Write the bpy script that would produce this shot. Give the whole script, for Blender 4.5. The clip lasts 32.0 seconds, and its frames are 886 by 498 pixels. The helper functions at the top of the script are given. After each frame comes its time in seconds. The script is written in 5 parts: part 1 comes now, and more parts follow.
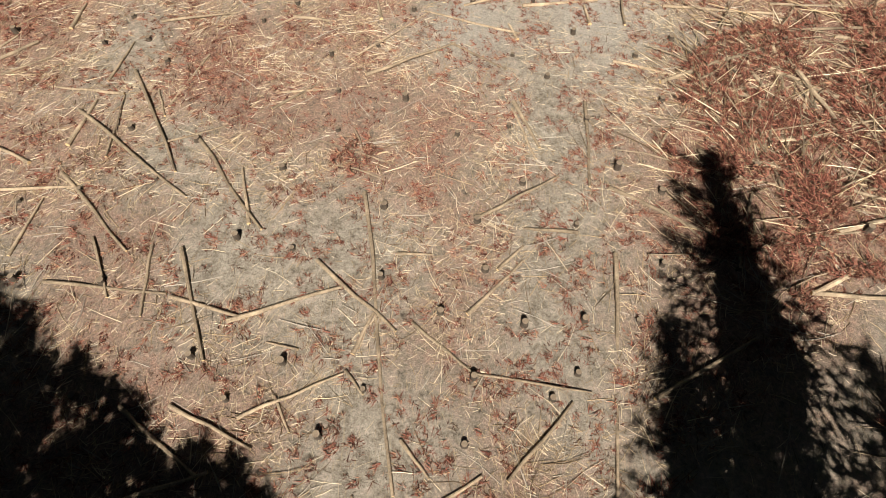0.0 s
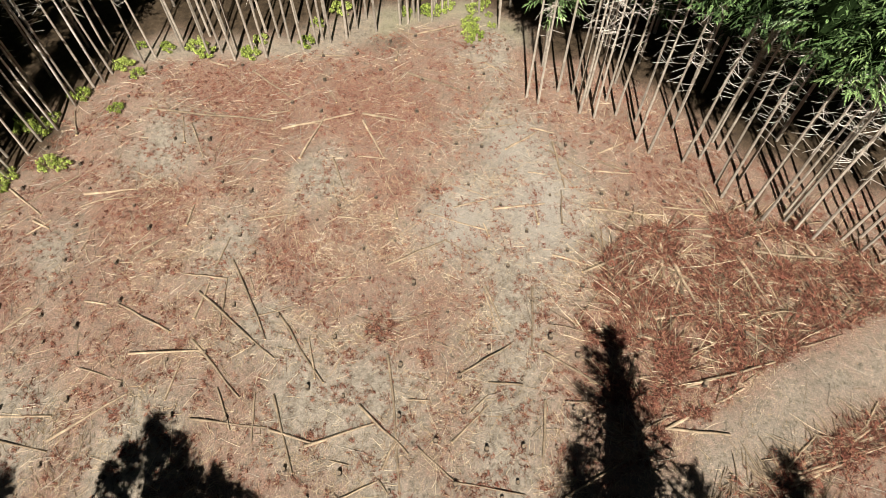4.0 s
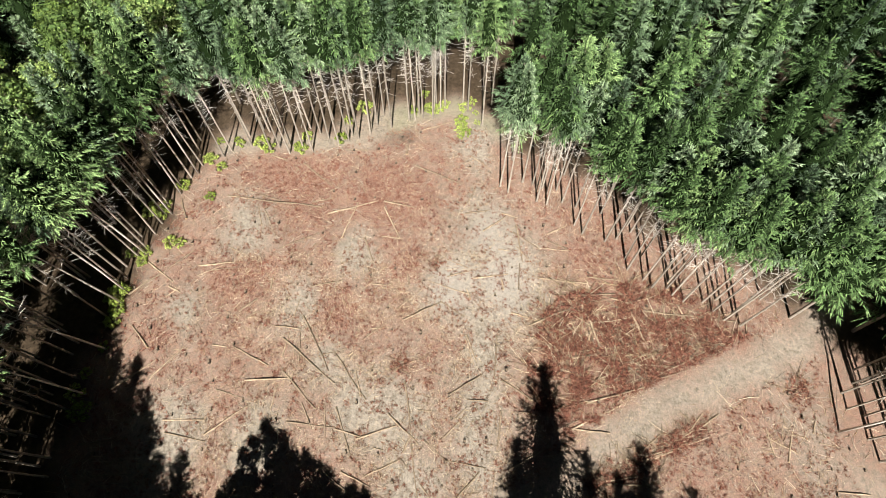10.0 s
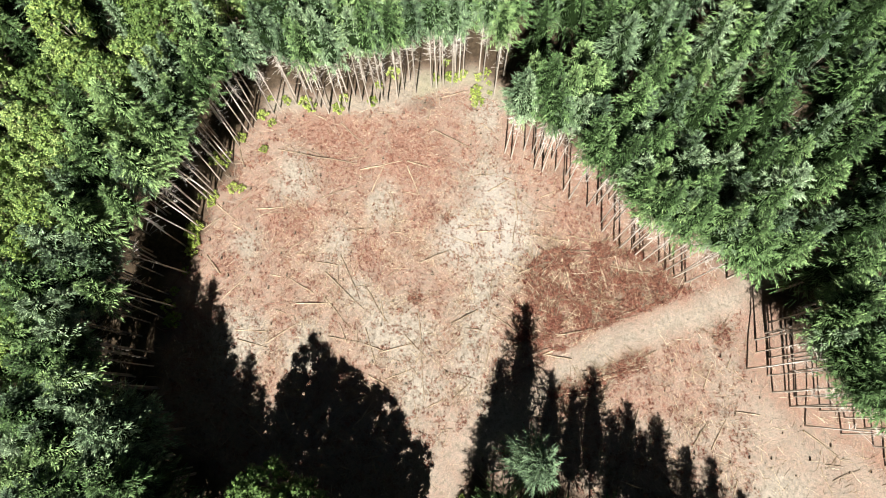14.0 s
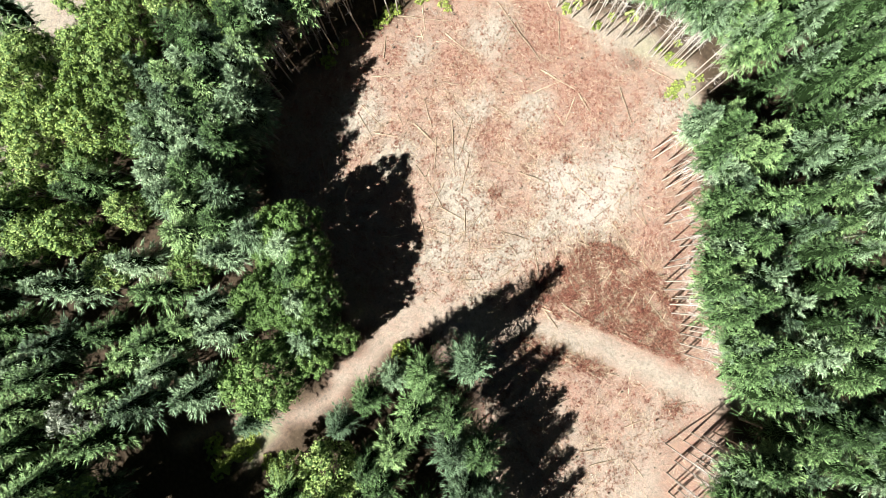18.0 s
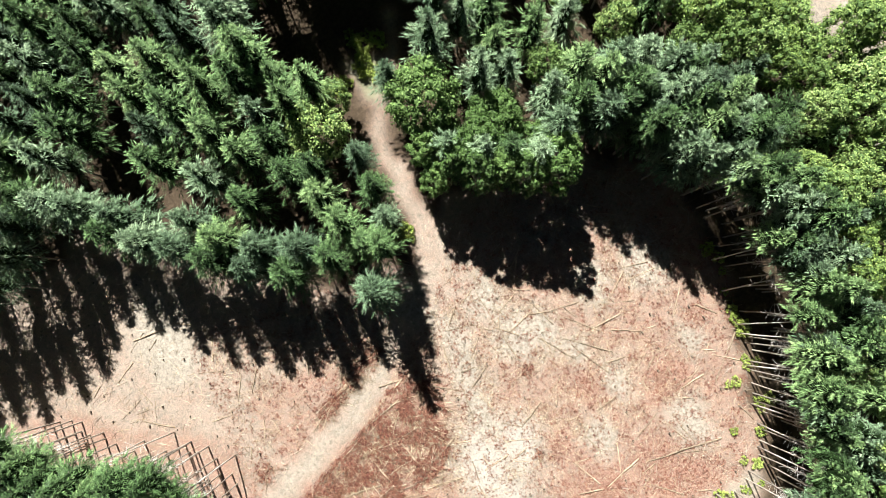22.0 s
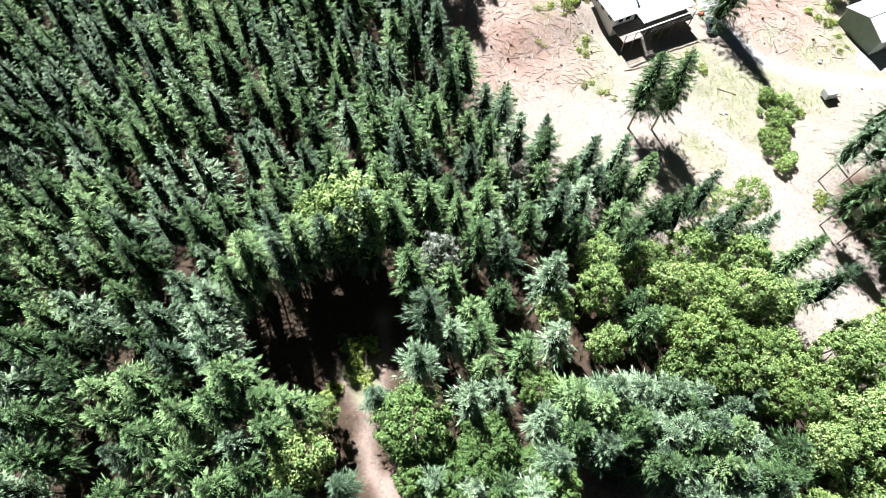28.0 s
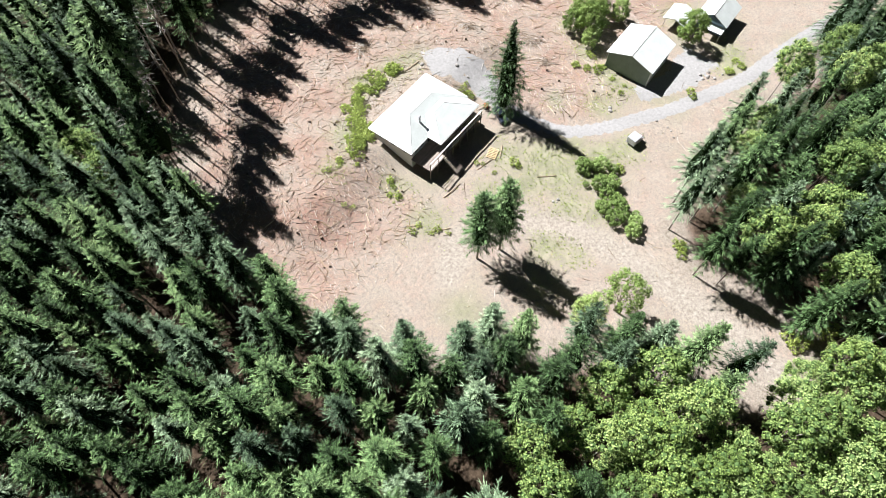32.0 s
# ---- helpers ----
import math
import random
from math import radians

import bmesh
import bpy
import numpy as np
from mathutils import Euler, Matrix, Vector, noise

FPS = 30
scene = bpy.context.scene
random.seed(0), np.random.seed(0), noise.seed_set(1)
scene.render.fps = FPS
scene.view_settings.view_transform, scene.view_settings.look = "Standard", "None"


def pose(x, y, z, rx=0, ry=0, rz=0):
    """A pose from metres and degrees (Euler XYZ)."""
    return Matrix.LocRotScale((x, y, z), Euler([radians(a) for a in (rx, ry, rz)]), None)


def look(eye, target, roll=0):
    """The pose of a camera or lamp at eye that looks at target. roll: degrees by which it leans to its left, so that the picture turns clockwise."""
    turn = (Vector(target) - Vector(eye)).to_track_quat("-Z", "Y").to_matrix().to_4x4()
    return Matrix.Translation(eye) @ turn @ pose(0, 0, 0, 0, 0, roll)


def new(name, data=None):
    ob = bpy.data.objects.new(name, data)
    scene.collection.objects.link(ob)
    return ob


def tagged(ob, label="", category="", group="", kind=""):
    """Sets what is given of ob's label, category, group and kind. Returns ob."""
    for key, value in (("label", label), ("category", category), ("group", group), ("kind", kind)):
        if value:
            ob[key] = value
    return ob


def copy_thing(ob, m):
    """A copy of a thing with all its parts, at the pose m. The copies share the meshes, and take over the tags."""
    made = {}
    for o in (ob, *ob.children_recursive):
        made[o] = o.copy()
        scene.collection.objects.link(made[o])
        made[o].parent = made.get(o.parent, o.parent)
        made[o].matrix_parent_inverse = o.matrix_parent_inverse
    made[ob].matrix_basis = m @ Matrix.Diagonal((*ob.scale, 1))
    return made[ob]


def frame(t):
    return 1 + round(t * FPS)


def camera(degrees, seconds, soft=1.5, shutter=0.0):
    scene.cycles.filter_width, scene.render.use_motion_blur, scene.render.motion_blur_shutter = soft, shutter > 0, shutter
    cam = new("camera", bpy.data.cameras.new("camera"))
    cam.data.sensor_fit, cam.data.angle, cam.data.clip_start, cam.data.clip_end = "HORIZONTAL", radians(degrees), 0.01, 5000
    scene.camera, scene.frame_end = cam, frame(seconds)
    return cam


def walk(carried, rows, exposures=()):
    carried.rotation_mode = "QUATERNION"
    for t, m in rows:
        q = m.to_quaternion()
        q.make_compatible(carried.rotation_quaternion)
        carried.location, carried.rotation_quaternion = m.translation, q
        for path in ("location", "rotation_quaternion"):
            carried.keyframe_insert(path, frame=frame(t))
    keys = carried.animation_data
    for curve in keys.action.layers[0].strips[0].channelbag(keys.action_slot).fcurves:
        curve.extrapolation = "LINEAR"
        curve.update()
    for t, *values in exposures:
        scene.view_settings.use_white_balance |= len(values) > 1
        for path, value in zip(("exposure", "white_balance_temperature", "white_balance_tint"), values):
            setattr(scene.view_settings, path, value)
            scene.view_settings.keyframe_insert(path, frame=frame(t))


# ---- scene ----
cam = camera(75.0, 32.0, 0.8)
PATH = [
    (0.0, -1.40, -0.24, 20.48, -0.07, -59.21, -0.29),
    (0.5, -1.37, -0.25, 22.37, -0.08, -57.99, -0.15),
    (1.0, -1.35, -0.28, 24.30, -0.09, -55.76, -0.06),
    (1.5, -1.29, -0.37, 26.39, 0.00, -55.64, -0.04),
    (2.0, -1.18, -0.37, 28.66, 0.12, -55.87, -0.18),
    (2.5, -1.12, -0.40, 30.85, 0.03, -56.00, 0.00),
    (3.0, -1.09, -0.46, 32.98, -0.05, -56.05, -0.03),
    (3.5, -1.09, -0.55, 35.10, -0.27, -56.06, 0.19),
    (5.5, -1.25, -0.97, 43.29, -0.48, -61.36, -0.09),
    (6.0, -1.14, -0.98, 45.53, -0.51, -61.46, 0.03),
    (6.5, -0.97, -0.99, 47.82, -0.37, -61.59, -0.02),
    (7.0, -0.83, -1.04, 49.99, -0.17, -61.60, -0.06),
    (7.5, -0.70, -1.13, 52.16, -0.00, -62.79, -0.21),
    (8.0, -0.63, -1.12, 54.38, 0.17, -64.95, -0.24),
    (8.5, -0.59, -1.04, 56.68, 0.17, -65.25, -0.19),
    (9.0, -0.56, -0.92, 59.03, 0.17, -65.16, -0.13),
    (9.5, -0.53, -0.79, 61.39, 0.15, -64.25, -0.09),
    (10.0, -0.52, -0.62, 63.76, 0.15, -63.37, -0.07),
    (10.5, -0.49, -0.41, 66.11, 0.17, -62.55, -0.10),
    (11.0, -0.50, -0.13, 68.49, 0.08, -62.72, -0.02),
    (11.5, -0.52, 0.20, 70.84, 0.05, -63.06, 0.12),
    (12.0, -0.55, 0.54, 73.20, 0.08, -63.37, 0.12),
    (12.5, -0.57, 0.82, 75.56, 0.17, -64.14, 0.02),
    (13.0, -0.57, 1.01, 77.89, 0.61, -67.11, 0.11),
    (13.5, -0.52, 1.12, 80.15, 1.82, -70.54, 0.10),
    (14.0, -0.43, 1.12, 82.33, 3.46, -74.16, -0.05),
    (14.5, -0.27, 1.03, 84.32, 5.03, -75.75, -0.04),
    (16.5, 0.71, 0.43, 90.52, 22.05, -80.69, 0.17),
    (17.0, 0.83, 0.25, 91.46, 29.30, -83.34, 0.08),
    (17.5, 0.86, 0.06, 91.96, 37.54, -85.51, 0.15),
    (18.0, 0.79, -0.14, 92.25, 47.45, -85.65, -0.03),
    (18.5, 0.72, -0.26, 92.37, 58.58, -85.67, 0.06),
    (19.0, 0.69, -0.35, 92.37, 70.91, -85.70, 0.05),
    (19.5, 0.77, -0.42, 92.32, 84.08, -85.71, 0.03),
    (20.0, 1.02, -0.43, 92.30, 98.03, -85.60, -0.09),
    (20.5, 1.39, -0.28, 92.34, 112.67, -85.49, -0.00),
    (21.0, 1.73, 0.01, 92.37, 128.64, -85.37, -0.09),
    (21.5, 1.95, 0.45, 92.39, 144.30, -85.24, -0.15),
    (22.0, 2.00, 0.97, 92.50, 155.25, -85.14, -0.00),
    (22.5, 2.00, 1.42, 92.66, 155.22, -84.86, -0.02),
    (23.0, 1.92, 1.73, 92.76, 155.39, -87.69, 0.01),
    (23.5, 1.75, 1.85, 92.68, 155.25, -88.25, -0.02),
    (24.0, 1.51, 1.75, 92.63, 155.16, -83.49, 0.02),
    (24.5, 1.15, 1.30, 92.74, 155.03, -78.90, 0.10),
    (25.0, 0.57, 0.32, 93.04, 154.80, -74.52, 0.23),
    (25.5, -0.32, -1.40, 93.34, 154.54, -70.18, 0.45),
    (27.5, -5.23, -11.67, 94.45, 155.22, -69.36, 0.79),
    (28.0, -6.56, -14.72, 94.33, 155.53, -65.79, 0.36),
    (28.5, -8.05, -17.98, 94.12, 151.54, -61.51, 0.10),
    (29.0, -9.76, -21.29, 93.96, 147.49, -61.36, -0.36),
    (29.5, -11.83, -24.56, 93.77, 142.80, -61.38, -0.50),
    (30.0, -14.29, -27.73, 93.64, 137.10, -61.52, -0.66),
    (30.5, -16.93, -30.67, 93.45, 132.82, -61.54, -0.33),
    (31.0, -19.72, -33.35, 93.21, 127.25, -61.51, -0.32),
    (31.5, -22.59, -35.83, 92.97, 126.60, -61.46, 0.39),
    (32.0, -25.45, -38.25, 92.75, 126.55, -61.36, 0.49),
]
walk(cam, [(t, pose(x, y, z, 90 + pitch, 0, yaw) @ pose(0, 0, 0, 0, 0, roll)) for t, x, y, z, yaw, pitch, roll in PATH],
     exposures=[(0.0, 0.83, 6850, 10), (3.0, 0.86, 6850, 10), (7.0, 0.98, 6650, 10), (13.0, 1.35, 6450, 9), (17.0, 1.66, 6250, 8), (20.0, 1.68, 6150, 7), (24.0, 1.74, 6150, 7), (25.5, 1.85, 6000, 10),
                (27.5, 2.06, 5700, 14), (29.0, 1.78, 5700, 14), (32.0, 1.48, 5900, 13)])

# ---- light ----
SUN_UP = 48.0
SUN_FROM = (-0.035, -1.0)
world = bpy.data.worlds.new("sky")
scene.world = world
world.use_nodes = True
wn = world.node_tree.nodes
sky = wn.new("ShaderNodeTexSky")
sky.sky_type = "NISHITA"
sky.sun_disc = False
sky.sun_elevation = radians(SUN_UP)
sky.sun_rotation = math.atan2(SUN_FROM[0], SUN_FROM[1])
world.node_tree.links.new(sky.outputs[0], wn["Background"].inputs[0])
wn["Background"].inputs[1].default_value = 0.0045
sun = new("sun", bpy.data.lights.new("sun", "SUN"))
sun.data.energy = 5.0
sun.data.angle = radians(0.53)
sun.data.color = (1.0, 0.955, 0.88)
sun.matrix_world = look((0, 0, 200), (-SUN_FROM[0] * 100 * math.cos(radians(SUN_UP)), -SUN_FROM[1] * 100 * math.cos(radians(SUN_UP)), 200 - 100 * math.sin(radians(SUN_UP))))


# ---- materials ----
def material(name, rough=0.8, metal=0.0, spec=0.3):
    m = bpy.data.materials.new(name)
    m.use_nodes = True
    b = m.node_tree.nodes["Principled BSDF"]
    b.inputs["Roughness"].default_value = rough
    b.inputs["Metallic"].default_value = metal
    b.inputs["Specular IOR Level"].default_value = spec
    return m, m.node_tree.nodes, m.node_tree.links, b


def noise_node(n, l, scale, detail=4.0, rough=0.6, vec=None):
    t = n.new("ShaderNodeTexNoise")
    t.inputs["Scale"].default_value = scale
    t.inputs["Detail"].default_value = detail
    t.inputs["Roughness"].default_value = rough
    if vec:
        l.new(vec, t.inputs["Vector"])
    return t.outputs["Fac"]


def ramp(n, l, fac, stops):
    r = n.new("ShaderNodeValToRGB")
    e = r.color_ramp.elements
    e[0].position, e[0].color = stops[0][0], (*stops[0][1], 1)
    e[1].position, e[1].color = stops[-1][0], (*stops[-1][1], 1)
    for p, c in stops[1:-1]:
        x = e.new(p)
        x.color = (*c, 1)
    l.new(fac, r.inputs[0])
    return r.outputs[0]


def mixc(n, l, fac, a, b, kind="MIX"):
    m = n.new("ShaderNodeMix")
    m.data_type = "RGBA"
    m.blend_type = kind
    for sock, v in ((m.inputs[0], fac), (m.inputs[6], a), (m.inputs[7], b)):
        if isinstance(v, (int, float)):
            sock.default_value = v
        elif isinstance(v, tuple):
            sock.default_value = (*v, 1)
        else:
            l.new(v, sock)
    return m.outputs[2]


def calc(n, l, op, a, b=0.0, clamp=False):
    m = n.new("ShaderNodeMath")
    m.operation = op
    m.use_clamp = clamp
    for sock, v in ((m.inputs[0], a), (m.inputs[1], b)):
        if isinstance(v, (int, float)):
            sock.default_value = v
        else:
            l.new(v, sock)
    return m.outputs[0]


def relief(n, l, b, fac, strength, distance):
    k = n.new("ShaderNodeBump")
    k.inputs["Strength"].default_value = strength
    k.inputs["Distance"].default_value = distance
    l.new(fac, k.inputs["Height"])
    l.new(k.outputs[0], b.inputs["Normal"])


def place(n):
    return n.new("ShaderNodeTexCoord").outputs["Object"]


def plain(name, dark, light, scale=3.0, rough=0.8, metal=0.0, spec=0.3, bump=0.0, vary=0.0):
    """A colour between two tones, mottled at two scales; vary: how far single things differ."""
    m, n, l, b = material(name, rough, metal, spec)
    v = place(n)
    f = calc(n, l, "ADD", calc(n, l, "MULTIPLY", noise_node(n, l, scale, 5, 0.65, v), 0.65), calc(n, l, "MULTIPLY", noise_node(n, l, scale * 9, 3, 0.6, v), 0.35))
    c = ramp(n, l, f, [(0.34, dark), (0.66, light)])
    if vary:
        r = n.new("ShaderNodeObjectInfo").outputs["Random"]
        h = n.new("ShaderNodeHueSaturation")
        l.new(calc(n, l, "ADD", calc(n, l, "MULTIPLY", r, vary), 1 - vary / 2), h.inputs["Value"])
        l.new(c, h.inputs["Color"])
        c = h.outputs[0]
    l.new(c, b.inputs["Base Color"])
    if bump:
        relief(n, l, b, f, bump, 0.05)
    return m


def foliage(name, shade, mid, bright, through_light=0.25, rough=0.5, grain=9.0, inner_shade=False):
    """Leaves: the tone differs from tree to tree and from spray to spray; optionally the needles darken inwards, as
    painted crown shade, and turn pale at new growth.
    """
    m, n, l, b = material(name, rough, 0, 0.3)
    tone = n.new("ShaderNodeAttribute")
    tone.attribute_name = "tone"
    r = calc(n, l, "FRACT", calc(n, l, "ADD", n.new("ShaderNodeObjectInfo").outputs["Random"], tone.outputs["Fac"]))
    g = n.new("ShaderNodeNewGeometry").outputs["Random Per Island"]
    f = calc(n, l, "ADD", calc(n, l, "MULTIPLY", r, 0.58), calc(n, l, "MULTIPLY", g, 0.42))
    c = ramp(n, l, f, [(0.12, shade), (0.5, mid), (0.92, bright)])
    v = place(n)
    # flecks put leaf texture and the shade between clumps into the colour
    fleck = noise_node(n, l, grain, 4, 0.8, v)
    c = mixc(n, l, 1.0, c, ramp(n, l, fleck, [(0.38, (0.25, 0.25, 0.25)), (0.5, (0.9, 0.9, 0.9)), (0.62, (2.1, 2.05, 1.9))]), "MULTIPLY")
    # painted crown shade: inner needles at 0.3 of their tone, bough tips 1.4
    if inner_shade:
        tip_attr = n.new("ShaderNodeAttribute")
        tip_attr.attribute_name = "tip_light"
        c = mixc(n, l, 1.0, c, ramp(n, l, tip_attr.outputs["Fac"], [(0.15, (0.28, 0.30, 0.28)), (0.55, (0.85, 0.88, 0.85)), (1.0, (1.40, 1.36, 1.40))]), "MULTIPLY")
    l.new(c, b.inputs["Base Color"])
    relief(n, l, b, fleck, 1.0, 0.12)
    t = n.new("ShaderNodeBsdfTranslucent")
    l.new(c, t.inputs["Color"])
    x = n.new("ShaderNodeMixShader")
    x.inputs[0].default_value = through_light
    l.new(b.outputs[0], x.inputs[1])
    l.new(t.outputs[0], x.inputs[2])
    l.new(x.outputs[0], n["Material Output"].inputs[0])
    return m


def ground_material():
    """Sandy soil, rust-red needle litter, straw-coloured chips, grass and forest floor, by the zones of the ground sheet."""
    m, n, l, b = material("ground_cover", 0.92, 0, 0.12)
    v = place(n)
    zone = n.new("ShaderNodeVertexColor")
    zone.layer_name = "zone"
    sep = n.new("ShaderNodeSeparateColor")
    l.new(zone.outputs["Color"], sep.inputs[0])
    bare, grass, red = sep.outputs[0], sep.outputs[1], sep.outputs[2]
    wood = zone.outputs["Alpha"]
    big = noise_node(n, l, 0.35, 6, 0.62, v)
    mid = noise_node(n, l, 1.6, 6, 0.7, v)
    fine = noise_node(n, l, 10.0, 7, 0.82, v)
    tiny = noise_node(n, l, 42.0, 5, 0.8, v)
    patch = noise_node(n, l, 3.7, 5, 0.72, v)
    sand = ramp(n, l, calc(n, l, "ADD", calc(n, l, "ADD", calc(n, l, "MULTIPLY", mid, 0.28), calc(n, l, "MULTIPLY", patch, 0.27)), calc(n, l, "ADD", calc(n, l, "MULTIPLY", fine, 0.30), calc(n, l, "MULTIPLY", tiny, 0.15))),
                [(0.40, (0.075, 0.060, 0.048)), (0.465, (0.205, 0.175, 0.140)), (0.53, (0.330, 0.293, 0.242)), (0.60, (0.53, 0.485, 0.42))])
    dust = calc(n, l, "SUBTRACT", wood, 1.0, True)
    sand = mixc(n, l, dust, sand, ramp(n, l, fine, [(0.38, (0.25, 0.225, 0.195)), (0.62, (0.50, 0.465, 0.42))]))
    litter = ramp(n, l, calc(n, l, "ADD", calc(n, l, "MULTIPLY", fine, 0.5), calc(n, l, "MULTIPLY", tiny, 0.5)),
                  [(0.42, (0.018, 0.009, 0.008)), (0.485, (0.168, 0.072, 0.052)), (0.54, (0.350, 0.182, 0.130)), (0.58, (0.56, 0.415, 0.30))])
    # straw-coloured scratches: stretched noise in two directions
    def streaks(turn, scale):
        mp = n.new("ShaderNodeMapping")
        mp.inputs["Rotation"].default_value = (0, 0, radians(turn))
        mp.inputs["Scale"].default_value = (scale, scale * 0.09, 1)
        l.new(v, mp.inputs["Vector"])
        return noise_node(n, l, 1.0, 3, 0.6, mp.outputs[0])
    s1 = calc(n, l, "MAXIMUM", streaks(20, 13), calc(n, l, "MAXIMUM", streaks(78, 12), streaks(-48, 15)))
    scratch = ramp(n, l, s1, [(0.63, (0, 0, 0)), (0.70, (1, 1, 1))])
    amount = calc(n, l, "ADD", calc(n, l, "MULTIPLY", big, 0.55), calc(n, l, "MULTIPLY", mid, 1.1))
    amount = calc(n, l, "ADD", amount, calc(n, l, "MULTIPLY", red, 0.20))
    amount = calc(n, l, "SUBTRACT", amount, calc(n, l, "MULTIPLY", bare, 0.95))
    amount = calc(n, l, "ADD", amount, calc(n, l, "MULTIPLY", calc(n, l, "ADD", fine, calc(n, l, "MULTIPLY", patch, 2.0)), 0.5))
    amount = calc(n, l, "MULTIPLY", amount, 0.5)
    cover = ramp(n, l, amount, [(0.60, (0, 0, 0)), (0.88, (0.85, 0.85, 0.85))])
    soil = mixc(n, l, cover, sand, litter)
    soil = mixc(n, l, calc(n, l, "MULTIPLY", scratch, calc(n, l, "SUBTRACT", 0.8, calc(n, l, "MULTIPLY", bare, 0.8))), soil, (0.42, 0.32, 0.205))
    turf = ramp(n, l, calc(n, l, "ADD", calc(n, l, "MULTIPLY", big, 0.5), calc(n, l, "MULTIPLY", fine, 0.5)),
                [(0.38, (0.095, 0.110, 0.055)), (0.5, (0.225, 0.230, 0.138)), (0.63, (0.345, 0.330, 0.248))])
    gm = calc(n, l, "MULTIPLY", grass, ramp(n, l, calc(n, l, "ADD", calc(n, l, "MULTIPLY", mid, 0.6), calc(n, l, "MULTIPLY", grass, 0.45)), [(0.40, (0, 0, 0)), (0.62, (1, 1, 1))]))
    soil = mixc(n, l, gm, soil, turf)
    # brown forest floor, its colour lowered further to stand for tree shade
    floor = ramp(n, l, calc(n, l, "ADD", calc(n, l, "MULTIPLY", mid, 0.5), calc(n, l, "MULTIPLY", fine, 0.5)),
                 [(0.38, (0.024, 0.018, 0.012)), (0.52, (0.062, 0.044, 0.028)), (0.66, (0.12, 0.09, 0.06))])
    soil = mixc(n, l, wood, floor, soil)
    l.new(soil, b.inputs["Base Color"])
    relief(n, l, b, calc(n, l, "ADD", calc(n, l, "MULTIPLY", fine, 0.7), calc(n, l, "MULTIPLY", tiny, 0.3)), 1.0, 0.11)
    return m


def strewn(name, stops, rough=0.88):
    """Loose bits, each with a tone of its own."""
    m, n, l, b = material(name, rough, 0, 0.15)
    g = n.new("ShaderNodeNewGeometry").outputs["Random Per Island"]
    f = calc(n, l, "ADD", calc(n, l, "MULTIPLY", g, 0.75), calc(n, l, "MULTIPLY", noise_node(n, l, 2.0, 5, 0.7, place(n)), 0.25))
    l.new(ramp(n, l, f, stops), b.inputs["Base Color"])
    return m


GROUND = ground_material()
BARK = plain("fir_bark", (0.17, 0.145, 0.12), (0.46, 0.405, 0.34), 2.5, 0.9, bump=0.4, vary=0.5)
STUMP_BARK = plain("dark_stump_bark", (0.035, 0.027, 0.020), (0.11, 0.085, 0.065), 6, 0.9, bump=0.5)
STUMP_TOP = plain("weathered_cut_wood", (0.12, 0.09, 0.065), (0.27, 0.21, 0.15), 6, 0.85)
DEAD = plain("dead_twig_wood", (0.42, 0.38, 0.34), (0.70, 0.65, 0.59), 3.0, 0.9, vary=0.3)
LOG = plain("weathered_log_wood", (0.10, 0.075, 0.052), (0.44, 0.34, 0.235), 1.5, 0.9, bump=0.6, vary=0.7)
CUT = plain("fresh_cut_wood", (0.50, 0.34, 0.17), (0.70, 0.52, 0.30), 8, 0.8)
CHIP = strewn("splintered_wood", [(0.15, (0.11, 0.075, 0.048)), (0.5, (0.40, 0.295, 0.18)), (0.88, (0.70, 0.60, 0.45))])
RUST = strewn("dead_red_needles", [(0.15, (0.045, 0.020, 0.014)), (0.45, (0.175, 0.062, 0.045)), (0.7, (0.27, 0.115, 0.080)), (0.9, (0.36, 0.225, 0.14))])
# fir crown cores: the shade inside the crown, put into the colour
CORE_SHADE = plain("crown_core_shade", (0.005, 0.010, 0.004), (0.018, 0.032, 0.011), 5.0, 1.0, 0.0, 0.0)
# solid hulls in leaf clumps: leaf green darkened to paint the shade within
HULL_SHADE = plain("leaf_hull_shade", (0.035, 0.065, 0.016), (0.095, 0.160, 0.042), 5.0, 0.8)
FIR = foliage("fir_needles", (0.034, 0.066, 0.023), (0.112, 0.200, 0.071), (0.275, 0.400, 0.165), 0.08, 0.5, inner_shade=True)
FIR_BLUE = foliage("blue_green_needles", (0.052, 0.090, 0.050), (0.146, 0.225, 0.124), (0.325, 0.435, 0.265), 0.08, 0.5, inner_shade=True)
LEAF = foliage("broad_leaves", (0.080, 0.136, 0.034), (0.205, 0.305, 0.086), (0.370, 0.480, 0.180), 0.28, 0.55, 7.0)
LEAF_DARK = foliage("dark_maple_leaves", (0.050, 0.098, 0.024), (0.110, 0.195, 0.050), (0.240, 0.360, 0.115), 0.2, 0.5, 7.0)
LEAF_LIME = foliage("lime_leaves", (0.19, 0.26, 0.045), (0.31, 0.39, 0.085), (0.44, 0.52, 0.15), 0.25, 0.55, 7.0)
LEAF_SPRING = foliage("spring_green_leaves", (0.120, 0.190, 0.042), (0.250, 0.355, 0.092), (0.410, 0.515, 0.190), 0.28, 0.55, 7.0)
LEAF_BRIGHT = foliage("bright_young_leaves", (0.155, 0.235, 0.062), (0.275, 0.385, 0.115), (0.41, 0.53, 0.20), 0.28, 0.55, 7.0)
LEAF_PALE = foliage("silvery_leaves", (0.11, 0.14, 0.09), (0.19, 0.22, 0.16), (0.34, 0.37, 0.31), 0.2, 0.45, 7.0)


